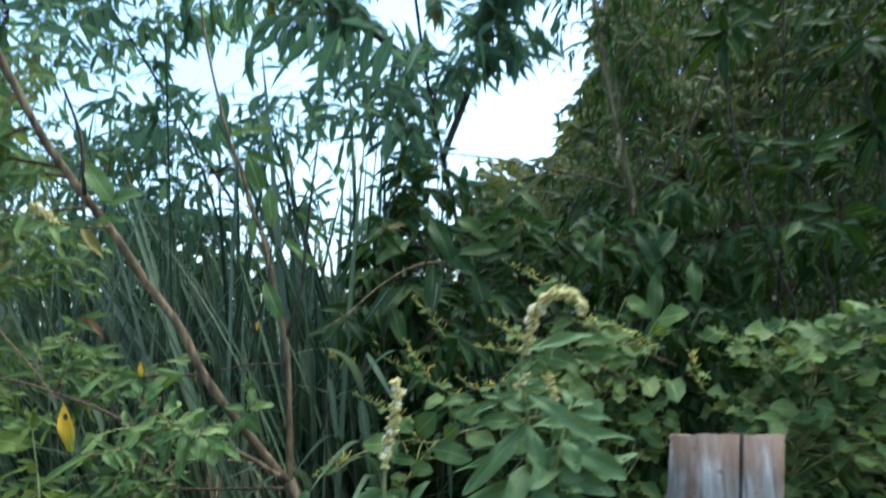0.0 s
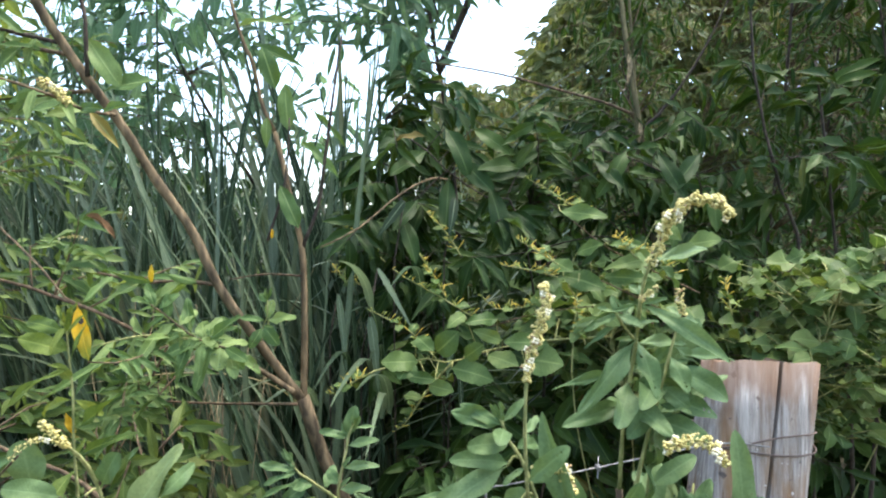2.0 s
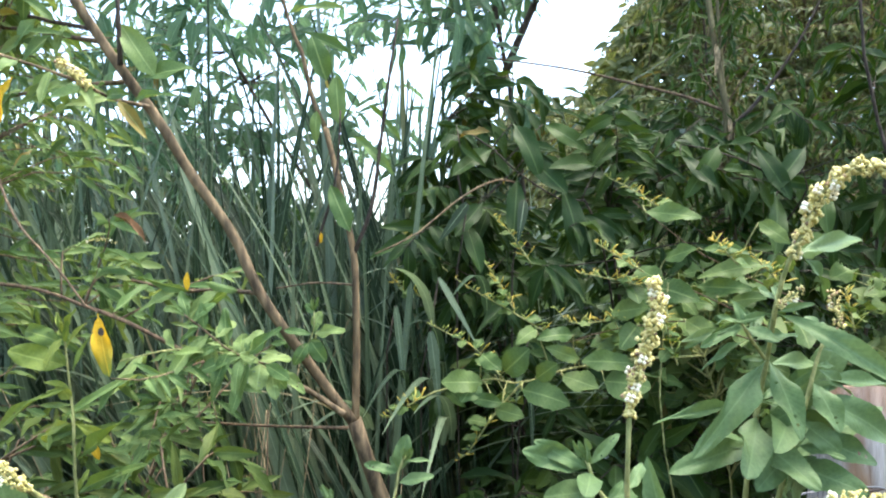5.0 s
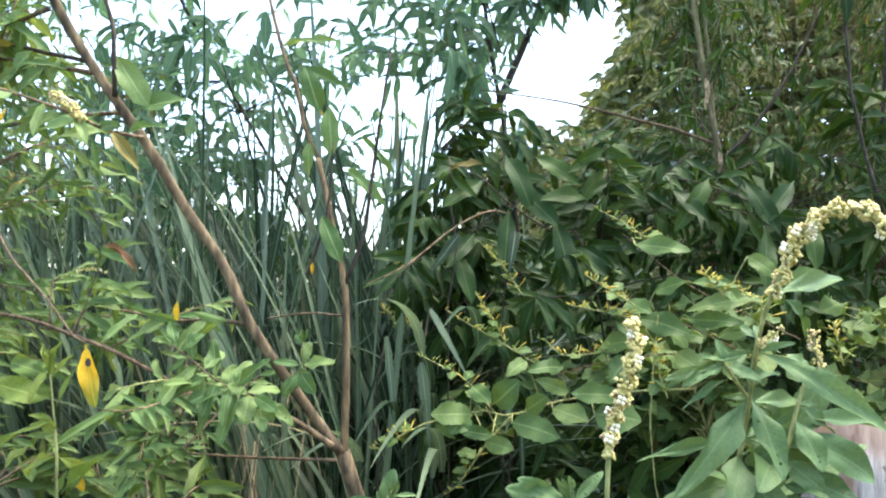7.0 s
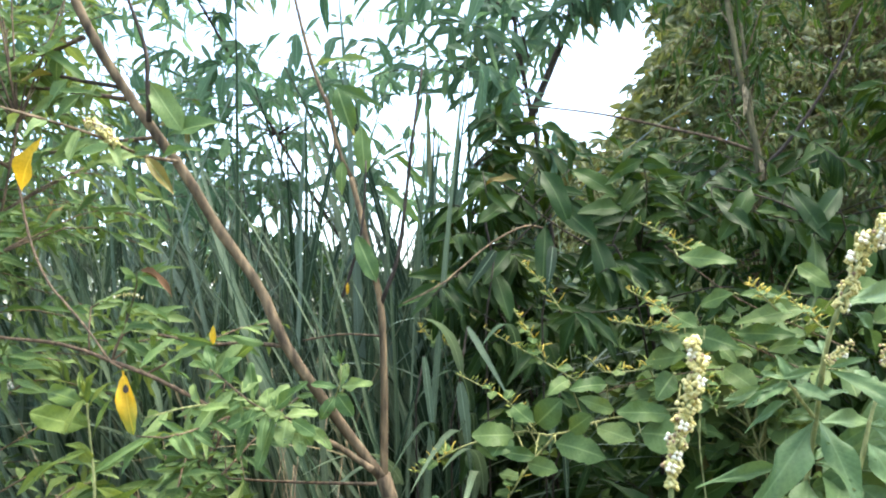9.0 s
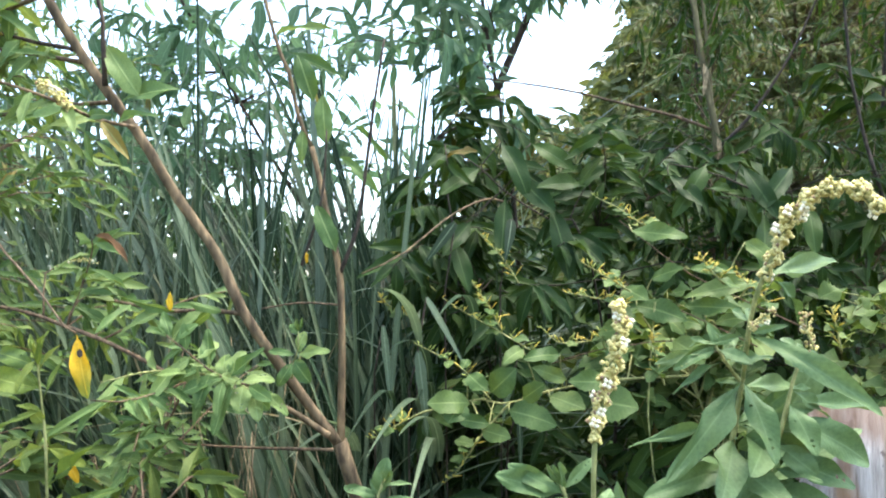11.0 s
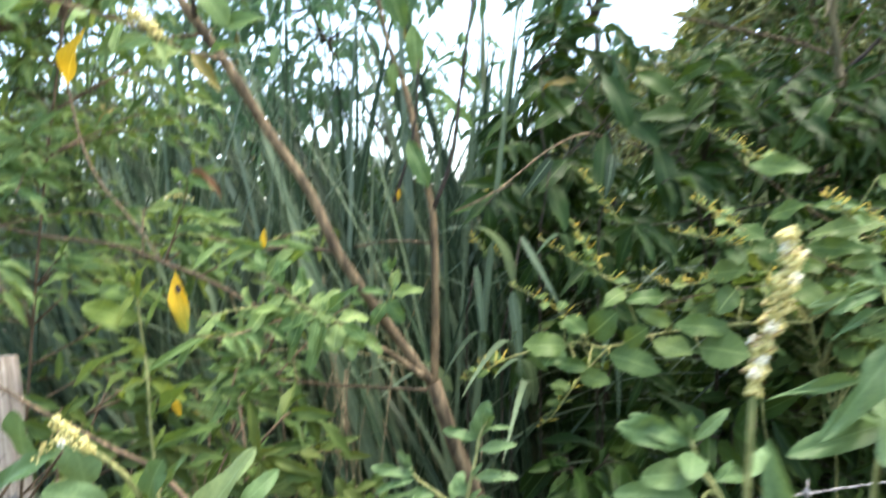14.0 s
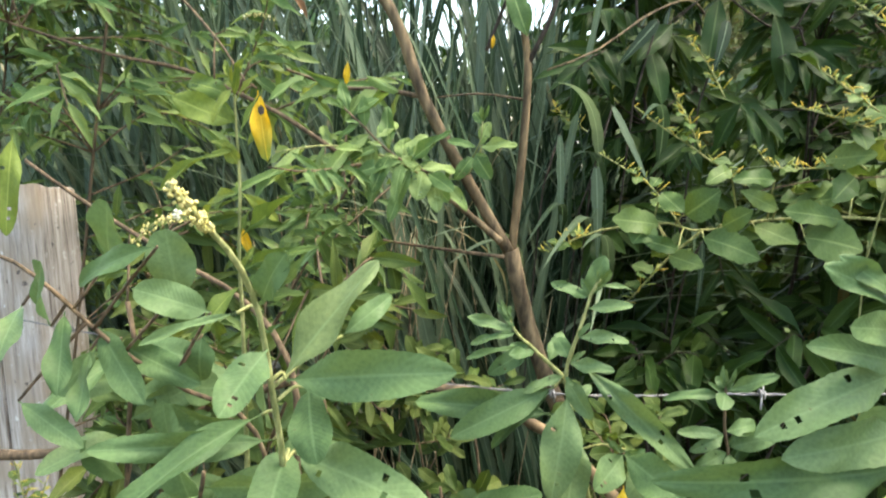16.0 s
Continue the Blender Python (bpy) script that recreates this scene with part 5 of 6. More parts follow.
# large leaves of the front shoots: base, tip, width
MAIN_LEAVES = [
    (-0.294, 0.735, 1.298, -0.282, 0.720, 1.324, 0.014), (-0.293, 0.740, 1.273, -0.297, 0.700, 1.257, 0.018), (-0.307, 0.735, 1.291, -0.345, 0.710, 1.279, 0.005),
    (-0.287, 0.735, 1.304, -0.263, 0.720, 1.329, 0.004), (-0.300, 0.765, 1.215, -0.363, 0.700, 1.226, 0.014), (-0.305, 0.760, 1.230, -0.353, 0.680, 1.208, 0.014),
    (-0.296, 0.775, 1.206, -0.286, 0.720, 1.190, 0.022), (-0.290, 0.750, 1.254, -0.253, 0.780, 1.317, 0.017), (-0.287, 0.750, 1.255, -0.200, 0.720, 1.282, 0.021),
    (-0.276, 0.800, 1.266, -0.251, 0.820, 1.289, 0.011), (-0.281, 0.765, 1.247, -0.268, 0.740, 1.218, 0.020), (-0.291, 0.775, 1.204, -0.216, 0.730, 1.216, 0.023),
    (-0.293, 0.737, 1.282, -0.282, 0.730, 1.290, 0.002)]
LEFT_LEAVES = [
    (-0.423, 0.800, 1.295, -0.411, 0.780, 1.330, 0.021), (-0.372, 0.770, 1.312, -0.427, 0.760, 1.291, 0.011), (-0.464, 0.800, 1.249, -0.454, 0.770, 1.294, 0.020),
    (-0.454, 0.800, 1.260, -0.436, 0.770, 1.219, 0.013), (-0.438, 0.810, 1.250, -0.390, 0.780, 1.218, 0.016), (-0.433, 0.820, 1.237, -0.369, 0.800, 1.228, 0.014),
    (-0.378, 0.800, 1.278, -0.378, 0.790, 1.318, 0.021), (-0.346, 0.780, 1.276, -0.379, 0.760, 1.292, 0.015), (-0.379, 0.830, 1.246, -0.378, 0.820, 1.218, 0.018),
    (-0.440, 0.810, 1.234, -0.453, 0.790, 1.209, 0.011), (-0.437, 0.800, 1.237, -0.424, 0.770, 1.205, 0.011), (-0.471, 0.780, 1.207, -0.421, 0.770, 1.191, 0.012),
    (-0.484, 0.800, 1.260, -0.470, 0.760, 1.241, 0.013), (-0.370, 0.840, 1.208, -0.391, 0.830, 1.211, 0.018)]
SPRIG_LEAVES = [
    (-0.161, 0.995, 1.185, -0.238, 0.960, 1.143, 0.027), (-0.150, 0.995, 1.181, -0.152, 0.950, 1.107, 0.033), (-0.142, 0.995, 1.206, -0.051, 0.940, 1.155, 0.020),
    (-0.142, 1.000, 1.151, -0.139, 0.960, 1.085, 0.029), (-0.100, 1.000, 1.138, -0.055, 0.950, 1.110, 0.026), (-0.161, 1.000, 1.182, -0.214, 0.980, 1.131, 0.013),
    (-0.159, 1.000, 1.159, -0.282, 1.000, 1.158, 0.025)]
RIGHT_LEAVES = [
    (0.004, 0.800, 1.317, -0.038, 0.780, 1.333, 0.015), (0.010, 0.800, 1.285, -0.033, 0.770, 1.302, 0.018), (0.008, 0.800, 1.283, -0.060, 0.760, 1.260, 0.023),
    (0.019, 0.810, 1.250, -0.039, 0.760, 1.249, 0.024), (0.025, 0.810, 1.233, -0.084, 0.740, 1.228, 0.026), (0.013, 0.810, 1.209, -0.036, 0.770, 1.206, 0.019)]
FRONT_SPRIG = ([(-0.134, 0.985, 1.278), (-0.140, 0.990, 1.263), (-0.144, 0.990, 1.242), (-0.151, 0.990, 1.213), (-0.153, 1.000, 1.191), (-0.145, 1.000, 1.158), (-0.125, 1.020, 1.082), (-0.109, 1.040, 1.010)], 0.0028, 0.0012, [
    (0.07, 90, 78, 0.036, 0.017, 0.9), (0.07, -109, 23, 0.033, 0.011, 0.6), (0.04, 87, 16, 0.029, 0.005, 0.4),
    (0.10, 106, 17, 0.037, 0.011, 0.6), (0.18, 105, 15, 0.040, 0.011, 0.6), (0.25, -52, 48, 0.022, 0.014, 0.8),
    (0.27, 110, 6, 0.039, 0.012, 0.6), (0.32, -121, -15, 0.038, 0.010, 0.5),
    (0.32, 130, -43, 0.040, 0.016, 0.9), (0.42, 40, 30, 0.030, 0.011, 0.7)])
FRONT_SPRIG_B = ([(-0.200, 0.985, 1.238), (-0.194, 0.985, 1.228), (-0.182, 0.990, 1.217), (-0.166, 1.000, 1.201), (-0.153, 1.000, 1.191)], 0.002, 0.001, [
    (0.14, -105, 14, 0.040, 0.011, 0.6), (0.17, -121, -6, 0.039, 0.008, 0.5), (0.05, -90, 59, 0.009, 0.005, 0.8),
    (0.41, -90, -14, 0.057, 0.008, 0.4), (0.41, -124, -29, 0.041, 0.016, 0.7), (0.71, 26, 46, 0.034, 0.013, 0.8),
    (0.50, -141, 2, 0.029, 0.011, 0.6)])
FRONT_LOW = ([(-0.030, 1.000, 1.201), (-0.030, 1.000, 1.194), (-0.027, 1.000, 1.166), (-0.020, 1.010, 1.144), (-0.007, 1.020, 1.092), (0.006, 1.030, 1.038)], 0.002, 0.001, [
    (0.04, 106, 32, 0.042, 0.012, 0.6), (0.02, -90, 48, 0.012, 0.008, 0.8), (0.05, -102, 1, 0.047, 0.010, 0.5),
    (0.23, -120, 7, 0.043, 0.011, 0.6), (0.24, -136, -13, 0.032, 0.012, 0.7), (0.22, 59, 6, 0.038, 0.015, 0.7),
    (0.33, 104, 29, 0.040, 0.016, 0.7), (0.35, -128, -17, 0.034, 0.014, 0.7), (0.37, 179, -18, 0.022, 0.010, 0.9),
    (0.04, -171, -19, 0.021, 0.015, 0.9)])
FRONT_DEEP = ([(-0.107, 0.950, 1.157), (-0.096, 0.960, 1.141), (-0.078, 0.980, 1.053)], 0.002, 0.001, [
    (0.03, 135, -10, 0.059, 0.026, 0.8), (0.04, -153, -24, 0.039, 0.020, 0.8), (0.15, 145, -38, 0.059, 0.025, 0.8)])
YELLOW_SHOOT_LEAVES = [
    (0.09, -123, 19, 0.042, 0.019, 0.7), (0.03, -69, 14, 0.056, 0.015, 0.7), (0.05, 97, 64, 0.027, 0.004, 0.5),
    (0.11, 16, 60, 0.044, 0.003, 0.5), (0.14, -123, -15, 0.058, 0.008, 0.5), (0.17, -138, 54, 0.018, 0.011, 0.8),
    (0.32, 110, 38, 0.070, 0.007, 0.5), (0.02, -81, 44, 0.008, 0.005, 0.7), (0.21, -63, -13, 0.066, 0.011, 0.6),
    (0.22, 33, -32, 0.040, 0.009, 0.7), (0.40, 116, 29, 0.064, 0.009, 0.7), (0.44, -155, -32, 0.043, 0.013, 0.7),
    (0.00, 126, 44, 0.024, 0.005, 0.7), (0.01, -55, 51, 0.027, 0.004, 0.7), (0.01, -162, -40, 0.028, 0.007, 0.8)]
YELLOW_SHOOT = ([(-0.376, 0.860, 1.407), (-0.377, 0.862, 1.398), (-0.377, 0.865, 1.384), (-0.378, 0.870, 1.364), (-0.378, 0.875, 1.337), (-0.383, 0.885, 1.293), (-0.386, 0.900, 1.223), (-0.398, 0.940, 1.066)], 0.0022, 0.0007, YELLOW_SHOOT_LEAVES)
SPIKE_STEM_A = ([(0.015, 0.655, 1.441), (0.017, 0.655, 1.431), (0.014, 0.655, 1.419), (0.011, 0.660, 1.406), (0.006, 0.660, 1.391), (0.004, 0.660, 1.377), (0.003, 0.660, 1.361), (0.004, 0.670, 1.338), (0.008, 0.690, 1.294)], 0.0013, 0.0009, [
    (0.67, 30, 19, 0.026, 0.006, 0.7), (0.91, 119, 42, 0.039, 0.014, 0.7)])
FRONT_RIGHT = ([(0.003, 0.795, 1.324), (0.005, 0.796, 1.317), (0.010, 0.800, 1.304), (0.019, 0.800, 1.290), (0.033, 0.810, 1.254), (0.050, 0.830, 1.197)], 0.0022, 0.0012, [
    (0.05, -105, 29, 0.042, 0.011, 0.7), (0.04, 89, 46, 0.029, 0.007, 0.6), (0.07, -169, -7, 0.031, 0.015, 0.9),
    (0.16, -130, 9, 0.047, 0.016, 0.8), (0.23, 47, 3, 0.044, 0.010, 0.6),
    (0.49, 84, 41, 0.027, 0.013, 0.7), (0.36, -123, -18, 0.025, 0.006, 0.5),
    (0.57, -35, -20, 0.051, 0.020, 0.7), (0.70, 141, 12, 0.035, 0.022, 0.8)])
SPIKE_STEM_B_LEAVES = [
    (0.54, -131, -32, 0.092, 0.023, 0.9), (0.53, 172, -42, 0.056, 0.022, 0.9), (0.41, 139, -21, 0.079, 0.019, 0.7),
    (0.29, 55, 10, 0.089, 0.015, 0.7), (0.28, 64, -19, 0.049, 0.008, 0.5), (0.65, -104, 3, 0.071, 0.010, 0.5),
    (0.67, -156, -26, 0.061, 0.030, 0.9), (0.42, -98, -13, 0.059, 0.007, 0.4), (0.50, -75, 58, 0.036, 0.005, 0.7),
    (0.64, 67, -8, 0.089, 0.022, 0.6), (0.63, 86, -21, 0.092, 0.022, 0.7), (0.74, -129, -2, 0.072, 0.023, 0.8),
    (0.71, 151, -23, 0.054, 0.026, 0.8), (0.39, -7, 20, 0.030, 0.013, 0.8), (0.38, 49, -7, 0.045, 0.015, 0.8),
    (0.55, 52, -2, 0.075, 0.016, 0.6)]
SPIKE_STEM_B = ([(0.161, 0.710, 1.483), (0.155, 0.713, 1.493), (0.144, 0.717, 1.497), (0.133, 0.725, 1.493), (0.124, 0.733, 1.482), (0.119, 0.740, 1.464), (0.112, 0.744, 1.448), (0.111, 0.760, 1.426), (0.116, 0.790, 1.389), (0.115, 0.810, 1.347), (0.112, 0.820, 1.309), (0.113, 0.840, 1.247)], 0.0019, 0.0011, SPIKE_STEM_B_LEAVES)
SPIKE_TWIG = ([(0.092, 0.765, 1.411), (0.098, 0.768, 1.402), (0.112, 0.785, 1.388)], 0.0012, 0.0008, [
    (0.06, -105, -9, 0.041, 0.006, 0.6), (0.06, -125, -10, 0.036, 0.007, 0.6), (0.04, -95, 75, 0.015, 0.005, 0.8),
    (0.07, 123, -17, 0.021, 0.008, 0.6), (0.06, -32, 19, 0.024, 0.005, 0.6), (0.32, -120, -13, 0.042, 0.004, 0.5),
    (0.36, 63, 3, 0.040, 0.007, 0.6), (0.30, 32, 27, 0.040, 0.008, 0.8)])
SPIKE_SIDE_LEAVES = [
    (0.12, 72, -33, 0.038, 0.010, 0.5), (0.16, 152, -50, 0.035, 0.018, 0.7), (0.21, 90, -22, 0.071, 0.024, 0.7),
    (0.17, 68, -4, 0.080, 0.011, 0.5), (0.26, 68, -7, 0.077, 0.017, 0.7), (0.31, 123, -37, 0.029, 0.017, 0.8),
    (0.40, 131, -6, 0.031, 0.009, 0.5), (0.36, 89, -17, 0.060, 0.018, 0.7), (0.12, -37, -37, 0.031, 0.011, 0.7),
    (0.05, 58, -9, 0.057, 0.012, 0.6), (0.24, -90, -36, 0.032, 0.015, 0.8), (0.42, -127, -26, 0.040, 0.018, 0.8),
    (0.48, 108, -18, 0.049, 0.021, 0.8), (0.02, -2, 42, 0.027, 0.010, 0.8), (0.02, 56, 11, 0.036, 0.009, 0.7)]
SPIKE_SIDE = ([(0.156, 0.800, 1.399), (0.150, 0.800, 1.384), (0.143, 0.800, 1.359), (0.136, 0.805, 1.330), (0.130, 0.820, 1.287), (0.123, 0.840, 1.229)], 0.0022, 0.0011, SPIKE_SIDE_LEAVES)
TREE_SPRAY_LEAVES = [(0.77, -134, 25, 0.030, 0.013, 0.6),
    (0.77, -178, -57, 0.034, 0.024, 0.9),
    (0.83, 120, -44, 0.036, 0.018, 0.9),
    (0.80, 122, -19, 0.042, 0.016, 0.8),
    (0.63, -42, 52, 0.043, 0.020, 0.8),
    (0.58, 64, 50, 0.040, 0.017, 0.8),
    (0.57, -114, -21, 0.048, 0.016, 0.7),
    (0.48, -147, -58, 0.047, 0.017, 0.8),
    (0.60, -173, -52, 0.047, 0.014, 0.8),
    (0.67, -144, -65, 0.066, 0.016, 0.7),
    (0.42, -113, -18, 0.054, 0.013, 0.6),
    (0.33, -137, -75, 0.040, 0.017, 0.8)]
TREE_SPRAY_LEAVES += [(0.46, -31, 65, 0.053, 0.016, 0.8),
    (0.29, -112, -37, 0.040, 0.014, 0.7),
    (0.19, -90, -28, 0.036, 0.010, 0.6),
    (0.86, 153, -49, 0.044, 0.018, 0.9),
    (0.97, 102, -30, 0.041, 0.014, 0.6),
    (0.34, 38, 39, 0.037, 0.017, 0.8),
    (0.63, 113, 37, 0.064, 0.014, 0.6),
    (0.06, -58, 61, 0.040, 0.012, 0.7),
    (0.10, 90, 46, 0.033, 0.013, 0.7),
    (0.24, -96, 80, 0.034, 0.013, 0.8),
    (0.00, -90, 23, 0.029, 0.010, 0.6),
    (0.73, 58, 6, 0.045, 0.015, 0.6)]
TREE_SPRAY = ([(-0.409, 1.160, 1.400), (-0.386, 1.160, 1.382), (-0.362, 1.165, 1.360), (-0.340, 1.170, 1.347), (-0.320, 1.180, 1.338), (-0.304, 1.200, 1.325)], 0.0016, 0.0008, TREE_SPRAY_LEAVES)
TREE_SPROUT = ([(-0.273, 1.240, 1.396), (-0.275, 1.242, 1.372), (-0.285, 1.250, 1.351)], 0.0011, 0.0007, [
    (0.62, 115, 8, 0.052, 0.016, 0.6), (0.50, 90, 69, 0.026, 0.014, 0.8), (0.80, 129, -42, 0.036, 0.021, 0.9),
    (0.63, -93, 11, 0.037, 0.011, 0.6), (0.87, -141, -47, 0.034, 0.016, 0.8), (0.08, -92, 54, 0.018, 0.010, 0.8)])


def build_front_shrub():
    """The grey-green shrub in front of the fence, with a short cream spike."""
    top = thing("front_shrub", (-0.28, 0.83, 0), "grey-green shrub with long soft leaves and a cream flower spike", "shrub", "flowering shrubs")
    lance_m, oval_m = leaf_meshes("leaf", LANCE_FINE, M_FRONT), leaf_meshes("leaf", OVAL_FINE, M_FRONT)
    mixed = [lance_m[0], lance_m[1], oval_m[0], lance_m[3], oval_m[1], lance_m[2], oval_m[3]]
    base = FRONT_MAIN[0][-1]
    stem("stem", [base, (-0.30, 0.87, 0.6), (-0.28, 0.83, 0.0)], 0.0021, 0.007, M_TWIG, top)
    pts_main = FRONT_MAIN[0]
    shoot(FRONT_MAIN, top, mixed, M_GREEN_STEM, 1.05, budding=True)
    set_leaves(MAIN_LEAVES, pts_main, top, [oval_m[1], lance_m[1], lance_m[3], lance_m[0], lance_m[5], lance_m[2], oval_m[0], lance_m[0], lance_m[3], lance_m[5], oval_m[3], lance_m[4], lance_m[0]], M_GREEN_STEM, 1.15)
    shoot(FRONT_LEFT, top, oval_m, M_TWIG, 1.1, "branch")
    set_leaves(LEFT_LEAVES, FRONT_LEFT[0], top, [oval_m[0], lance_m[2], oval_m[3], lance_m[0], lance_m[3], oval_m[1], oval_m[0]], M_TWIG, 1.3)
    stem("branch", [FRONT_LEFT[0][-1], (-0.33, 0.9, 0.6), (-0.28, 0.83, 0.02)], 0.003, 0.007, M_TWIG, top)
    pts = FRONT_MAIN[0]
    flower_spike(top, [pts[0], pts[1], pts[2]], 0.0038, 120, 1, 0, 3, "cream flower spike in bud")
    flower_spike(top, [(-0.351, 0.72, 1.323), (-0.345, 0.72, 1.33), (-0.338, 0.72, 1.334), (-0.326, 0.718, 1.337)], 0.0026, 40, 1, 5, 5, "small drooping cream spike")
    stem("twig", [(-0.584, 0.92, 1.339), (-0.552, 0.92, 1.321), (-0.507, 0.92, 1.298), (-0.444, 0.92, 1.269), (-0.392, 0.92, 1.244), (-0.346, 0.90, 1.20), (-0.34, 0.9, 1.1)], 0.0014, 0.0030, M_TWIG, top, "red-brown woody twig")
    leaf_object("leaf", leaf_meshes("leaf", LANCE_FINE, M_FRESH)[1], top, (-0.487, 0.8, 1.365), (0.010, -0.02, -0.052), (0.5, -0.8, 0.1), 0.062, 0.014, "olive leaf hanging edge on")
    more = [[(-0.52, 0.95, 1.0), (-0.50, 0.93, 1.15), (-0.47, 0.9, 1.22)], [(-0.42, 0.98, 0.95), (-0.40, 0.96, 1.08), (-0.36, 0.92, 1.17)], [(-0.25, 0.95, 0.9), (-0.24, 0.93, 1.02), (-0.22, 0.9, 1.12)],
            [(-0.36, 0.86, 1.0), (-0.38, 0.83, 1.1), (-0.36, 0.8, 1.17)]]
    for b in more:
        stem("twig", b, 0.0026, 0.0014, M_TWIG, top)
    B, D, H, L, W = scatter_leaves(more, 13, (0.055, 0.095), (0.018, 0.028), open_from=0.1, droop=-10, face=0.6)
    for i in range(len(B)):
        leaf_object("leaf", mixed[i % 7], top, B[i], D[i], H[i], L[i], W[i])


def build_sprigs():
    top = thing("young_shrub", (-0.1, 1.06, 0), "young grey-green shrub with upright leafy sprigs at the wire", "shrub", "flowering shrubs")
    oval_m, lance_m = leaf_meshes("leaf", OVAL_FINE, M_FRONT), leaf_meshes("leaf", LANCE_FINE, M_FRONT)
    stem("stem", [FRONT_SPRIG[0][-1], (-0.1, 1.05, 0.5), (-0.1, 1.06, 0.0)], 0.003, 0.006, M_TWIG, top)
    shoot(FRONT_SPRIG, top, lance_m, M_GREEN_STEM, 0.95)
    set_leaves(SPRIG_LEAVES, FRONT_SPRIG[0], top, [lance_m[3], lance_m[1], lance_m[4], lance_m[0], lance_m[5], lance_m[2], oval_m[3]], M_GREEN_STEM, 0.95)
    shoot(FRONT_SPRIG_B, top, lance_m, M_GREEN_STEM, 0.95, "branch")
    low = thing("low_sprig", (0.01, 1.05, 0), "small green sprig with paired leaves below the wire", "shrub", "flowering shrubs")
    stem("stem", [FRONT_LOW[0][-1], (0.01, 1.05, 0.5), (0.01, 1.05, 0.0)], 0.002, 0.004, M_TWIG, low)
    shoot(FRONT_LOW, low, lance_m, M_TWIG, 0.95)
    shoot(FRONT_DEEP, low, lance_m, M_TWIG, 1.1, "branch")
    stem("branch", [FRONT_DEEP[0][-1], (-0.05, 1.02, 0.6), (0.01, 1.05, 0.02)], 0.002, 0.004, M_TWIG, low)
    more = [[(-0.25, 1.05, 0.75), (-0.24, 1.03, 0.95), (-0.25, 1.0, 1.08)], [(-0.08, 1.0, 0.75), (-0.05, 0.97, 0.95), (-0.02, 0.93, 1.06)], [(0.12, 1.02, 0.75), (0.13, 0.99, 0.95), (0.16, 0.96, 1.06)]]
    for b in more:
        stem("twig", b, 0.0026, 0.0014, M_TWIG, top)
    B, D, H, L, W = scatter_leaves(more, 13, (0.05, 0.085), (0.018, 0.027), open_from=0.1, droop=-10, face=0.6)
    for i in range(len(B)):
        leaf_object("leaf", oval_m[i % 4], top, B[i], D[i], H[i], L[i], W[i])


def build_yellow_shoot():
    top = thing("leafy_shoot", (-0.44, 1.0, 0), "upright shoot with large fresh green toothed leaves", "shrub", "flowering shrubs")
    lance_m = leaf_meshes("leaf", LANCE_FINE, M_FRESH)
    twig = [(-0.567, 1.1, 1.505), (-0.532, 1.08, 1.478), (-0.494, 1.06, 1.448), (-0.462, 1.05, 1.413), (-0.453, 1.05, 1.41)]
    stem("twig", twig[::-1] + [(-0.61, 1.13, 1.56), (-0.645, 1.15, 1.66)], 0.0010, 0.0018, M_TWIG, SIDE, n=20)
    stem("stem", [YELLOW_SHOOT[0][-1], (-0.43, 0.98, 0.5), (-0.44, 1.0, 0.0)], 0.003, 0.006, M_TWIG, top)
    shoot(YELLOW_SHOOT, top, lance_m, M_GREEN_STEM, 1.0)
    yellow = leaf_meshes("leaf", leaf_set(sage, 12, 4, (0.2, 0.45), fold=0.7, wavy=0.6, seed=12, teeth=0.03), M_YELLOW)
    turning = leaf_meshes("leaf", leaf_set(oval, 16, 6, (0.16,), fold=0.5, wavy=0.5, seed=13, teeth=0.02), M_TURNING)
    leaf_object("leaf", turning[0], SIDE, (-0.452, 1.05, 1.408), (0.016, -0.012, -0.062), (0.1, -0.9, 0.2), 0.066, 0.017, "yellow leaf with a dark hole")
    spot = leaf_shape(oval, 6, 4, 0.1, 0.2, 0.2, 5)
    part("leaf_hole", mesh_of("leaf_hole", spot[0], spot[1], M_DARK_TWIG), SIDE, "dark brown hole in the yellow leaf", "", Matrix.LocRotScale((-0.443, 1.0385, 1.395), Euler((radians(-88), 0, radians(10))), (0.006, 0.009, 0.009)))
    dead = leaf_meshes("leaf", leaf_set(lance, 8, 4, (0.5, 0.8), fold=0.9, wavy=0.6, seed=23), M_LITTER)
    leaf_object("leaf", dead[0], SIDE, (-0.471, 1.12, 1.514), (0.06, 0.01, -0.03), (0.1, -0.5, 0.8), 0.045, 0.012, "curled brown dead leaf")
    flower_spike(SIDE, [(-0.474, 1.02, 1.659), (-0.46, 1.02, 1.649), (-0.441, 1.02, 1.631)], 0.0062, 150, 4, 8, 21, "cream flower head on a thin twig")
    flower_spike(SIDE, [(-0.519, 1.15, 1.485), (-0.502, 1.15, 1.489), (-0.482, 1.15, 1.484)], 0.0025, 26, 2, 4, 22, "thin pale flower spike")
    # old yellow leaves among the green ones
    for (x, y, z), az, el, ln in (((-0.494, 0.98, 1.634), 250, -62, 0.056), ((-0.42, 1.2, 1.45), 170, -80, 0.024), ((-0.28, 1.32, 1.50), 170, -70, 0.016), ((-0.50, 1.12, 1.27), 120, -60, 0.03), ((-0.105, 0.92, 1.145), 190, -75, 0.034)):
        leaf_object("leaf", yellow[1], SIDE, (x, y, z), way(az, el), (0.2, -0.8, 0.3), ln, ln * 0.3, "yellowed hanging leaf")


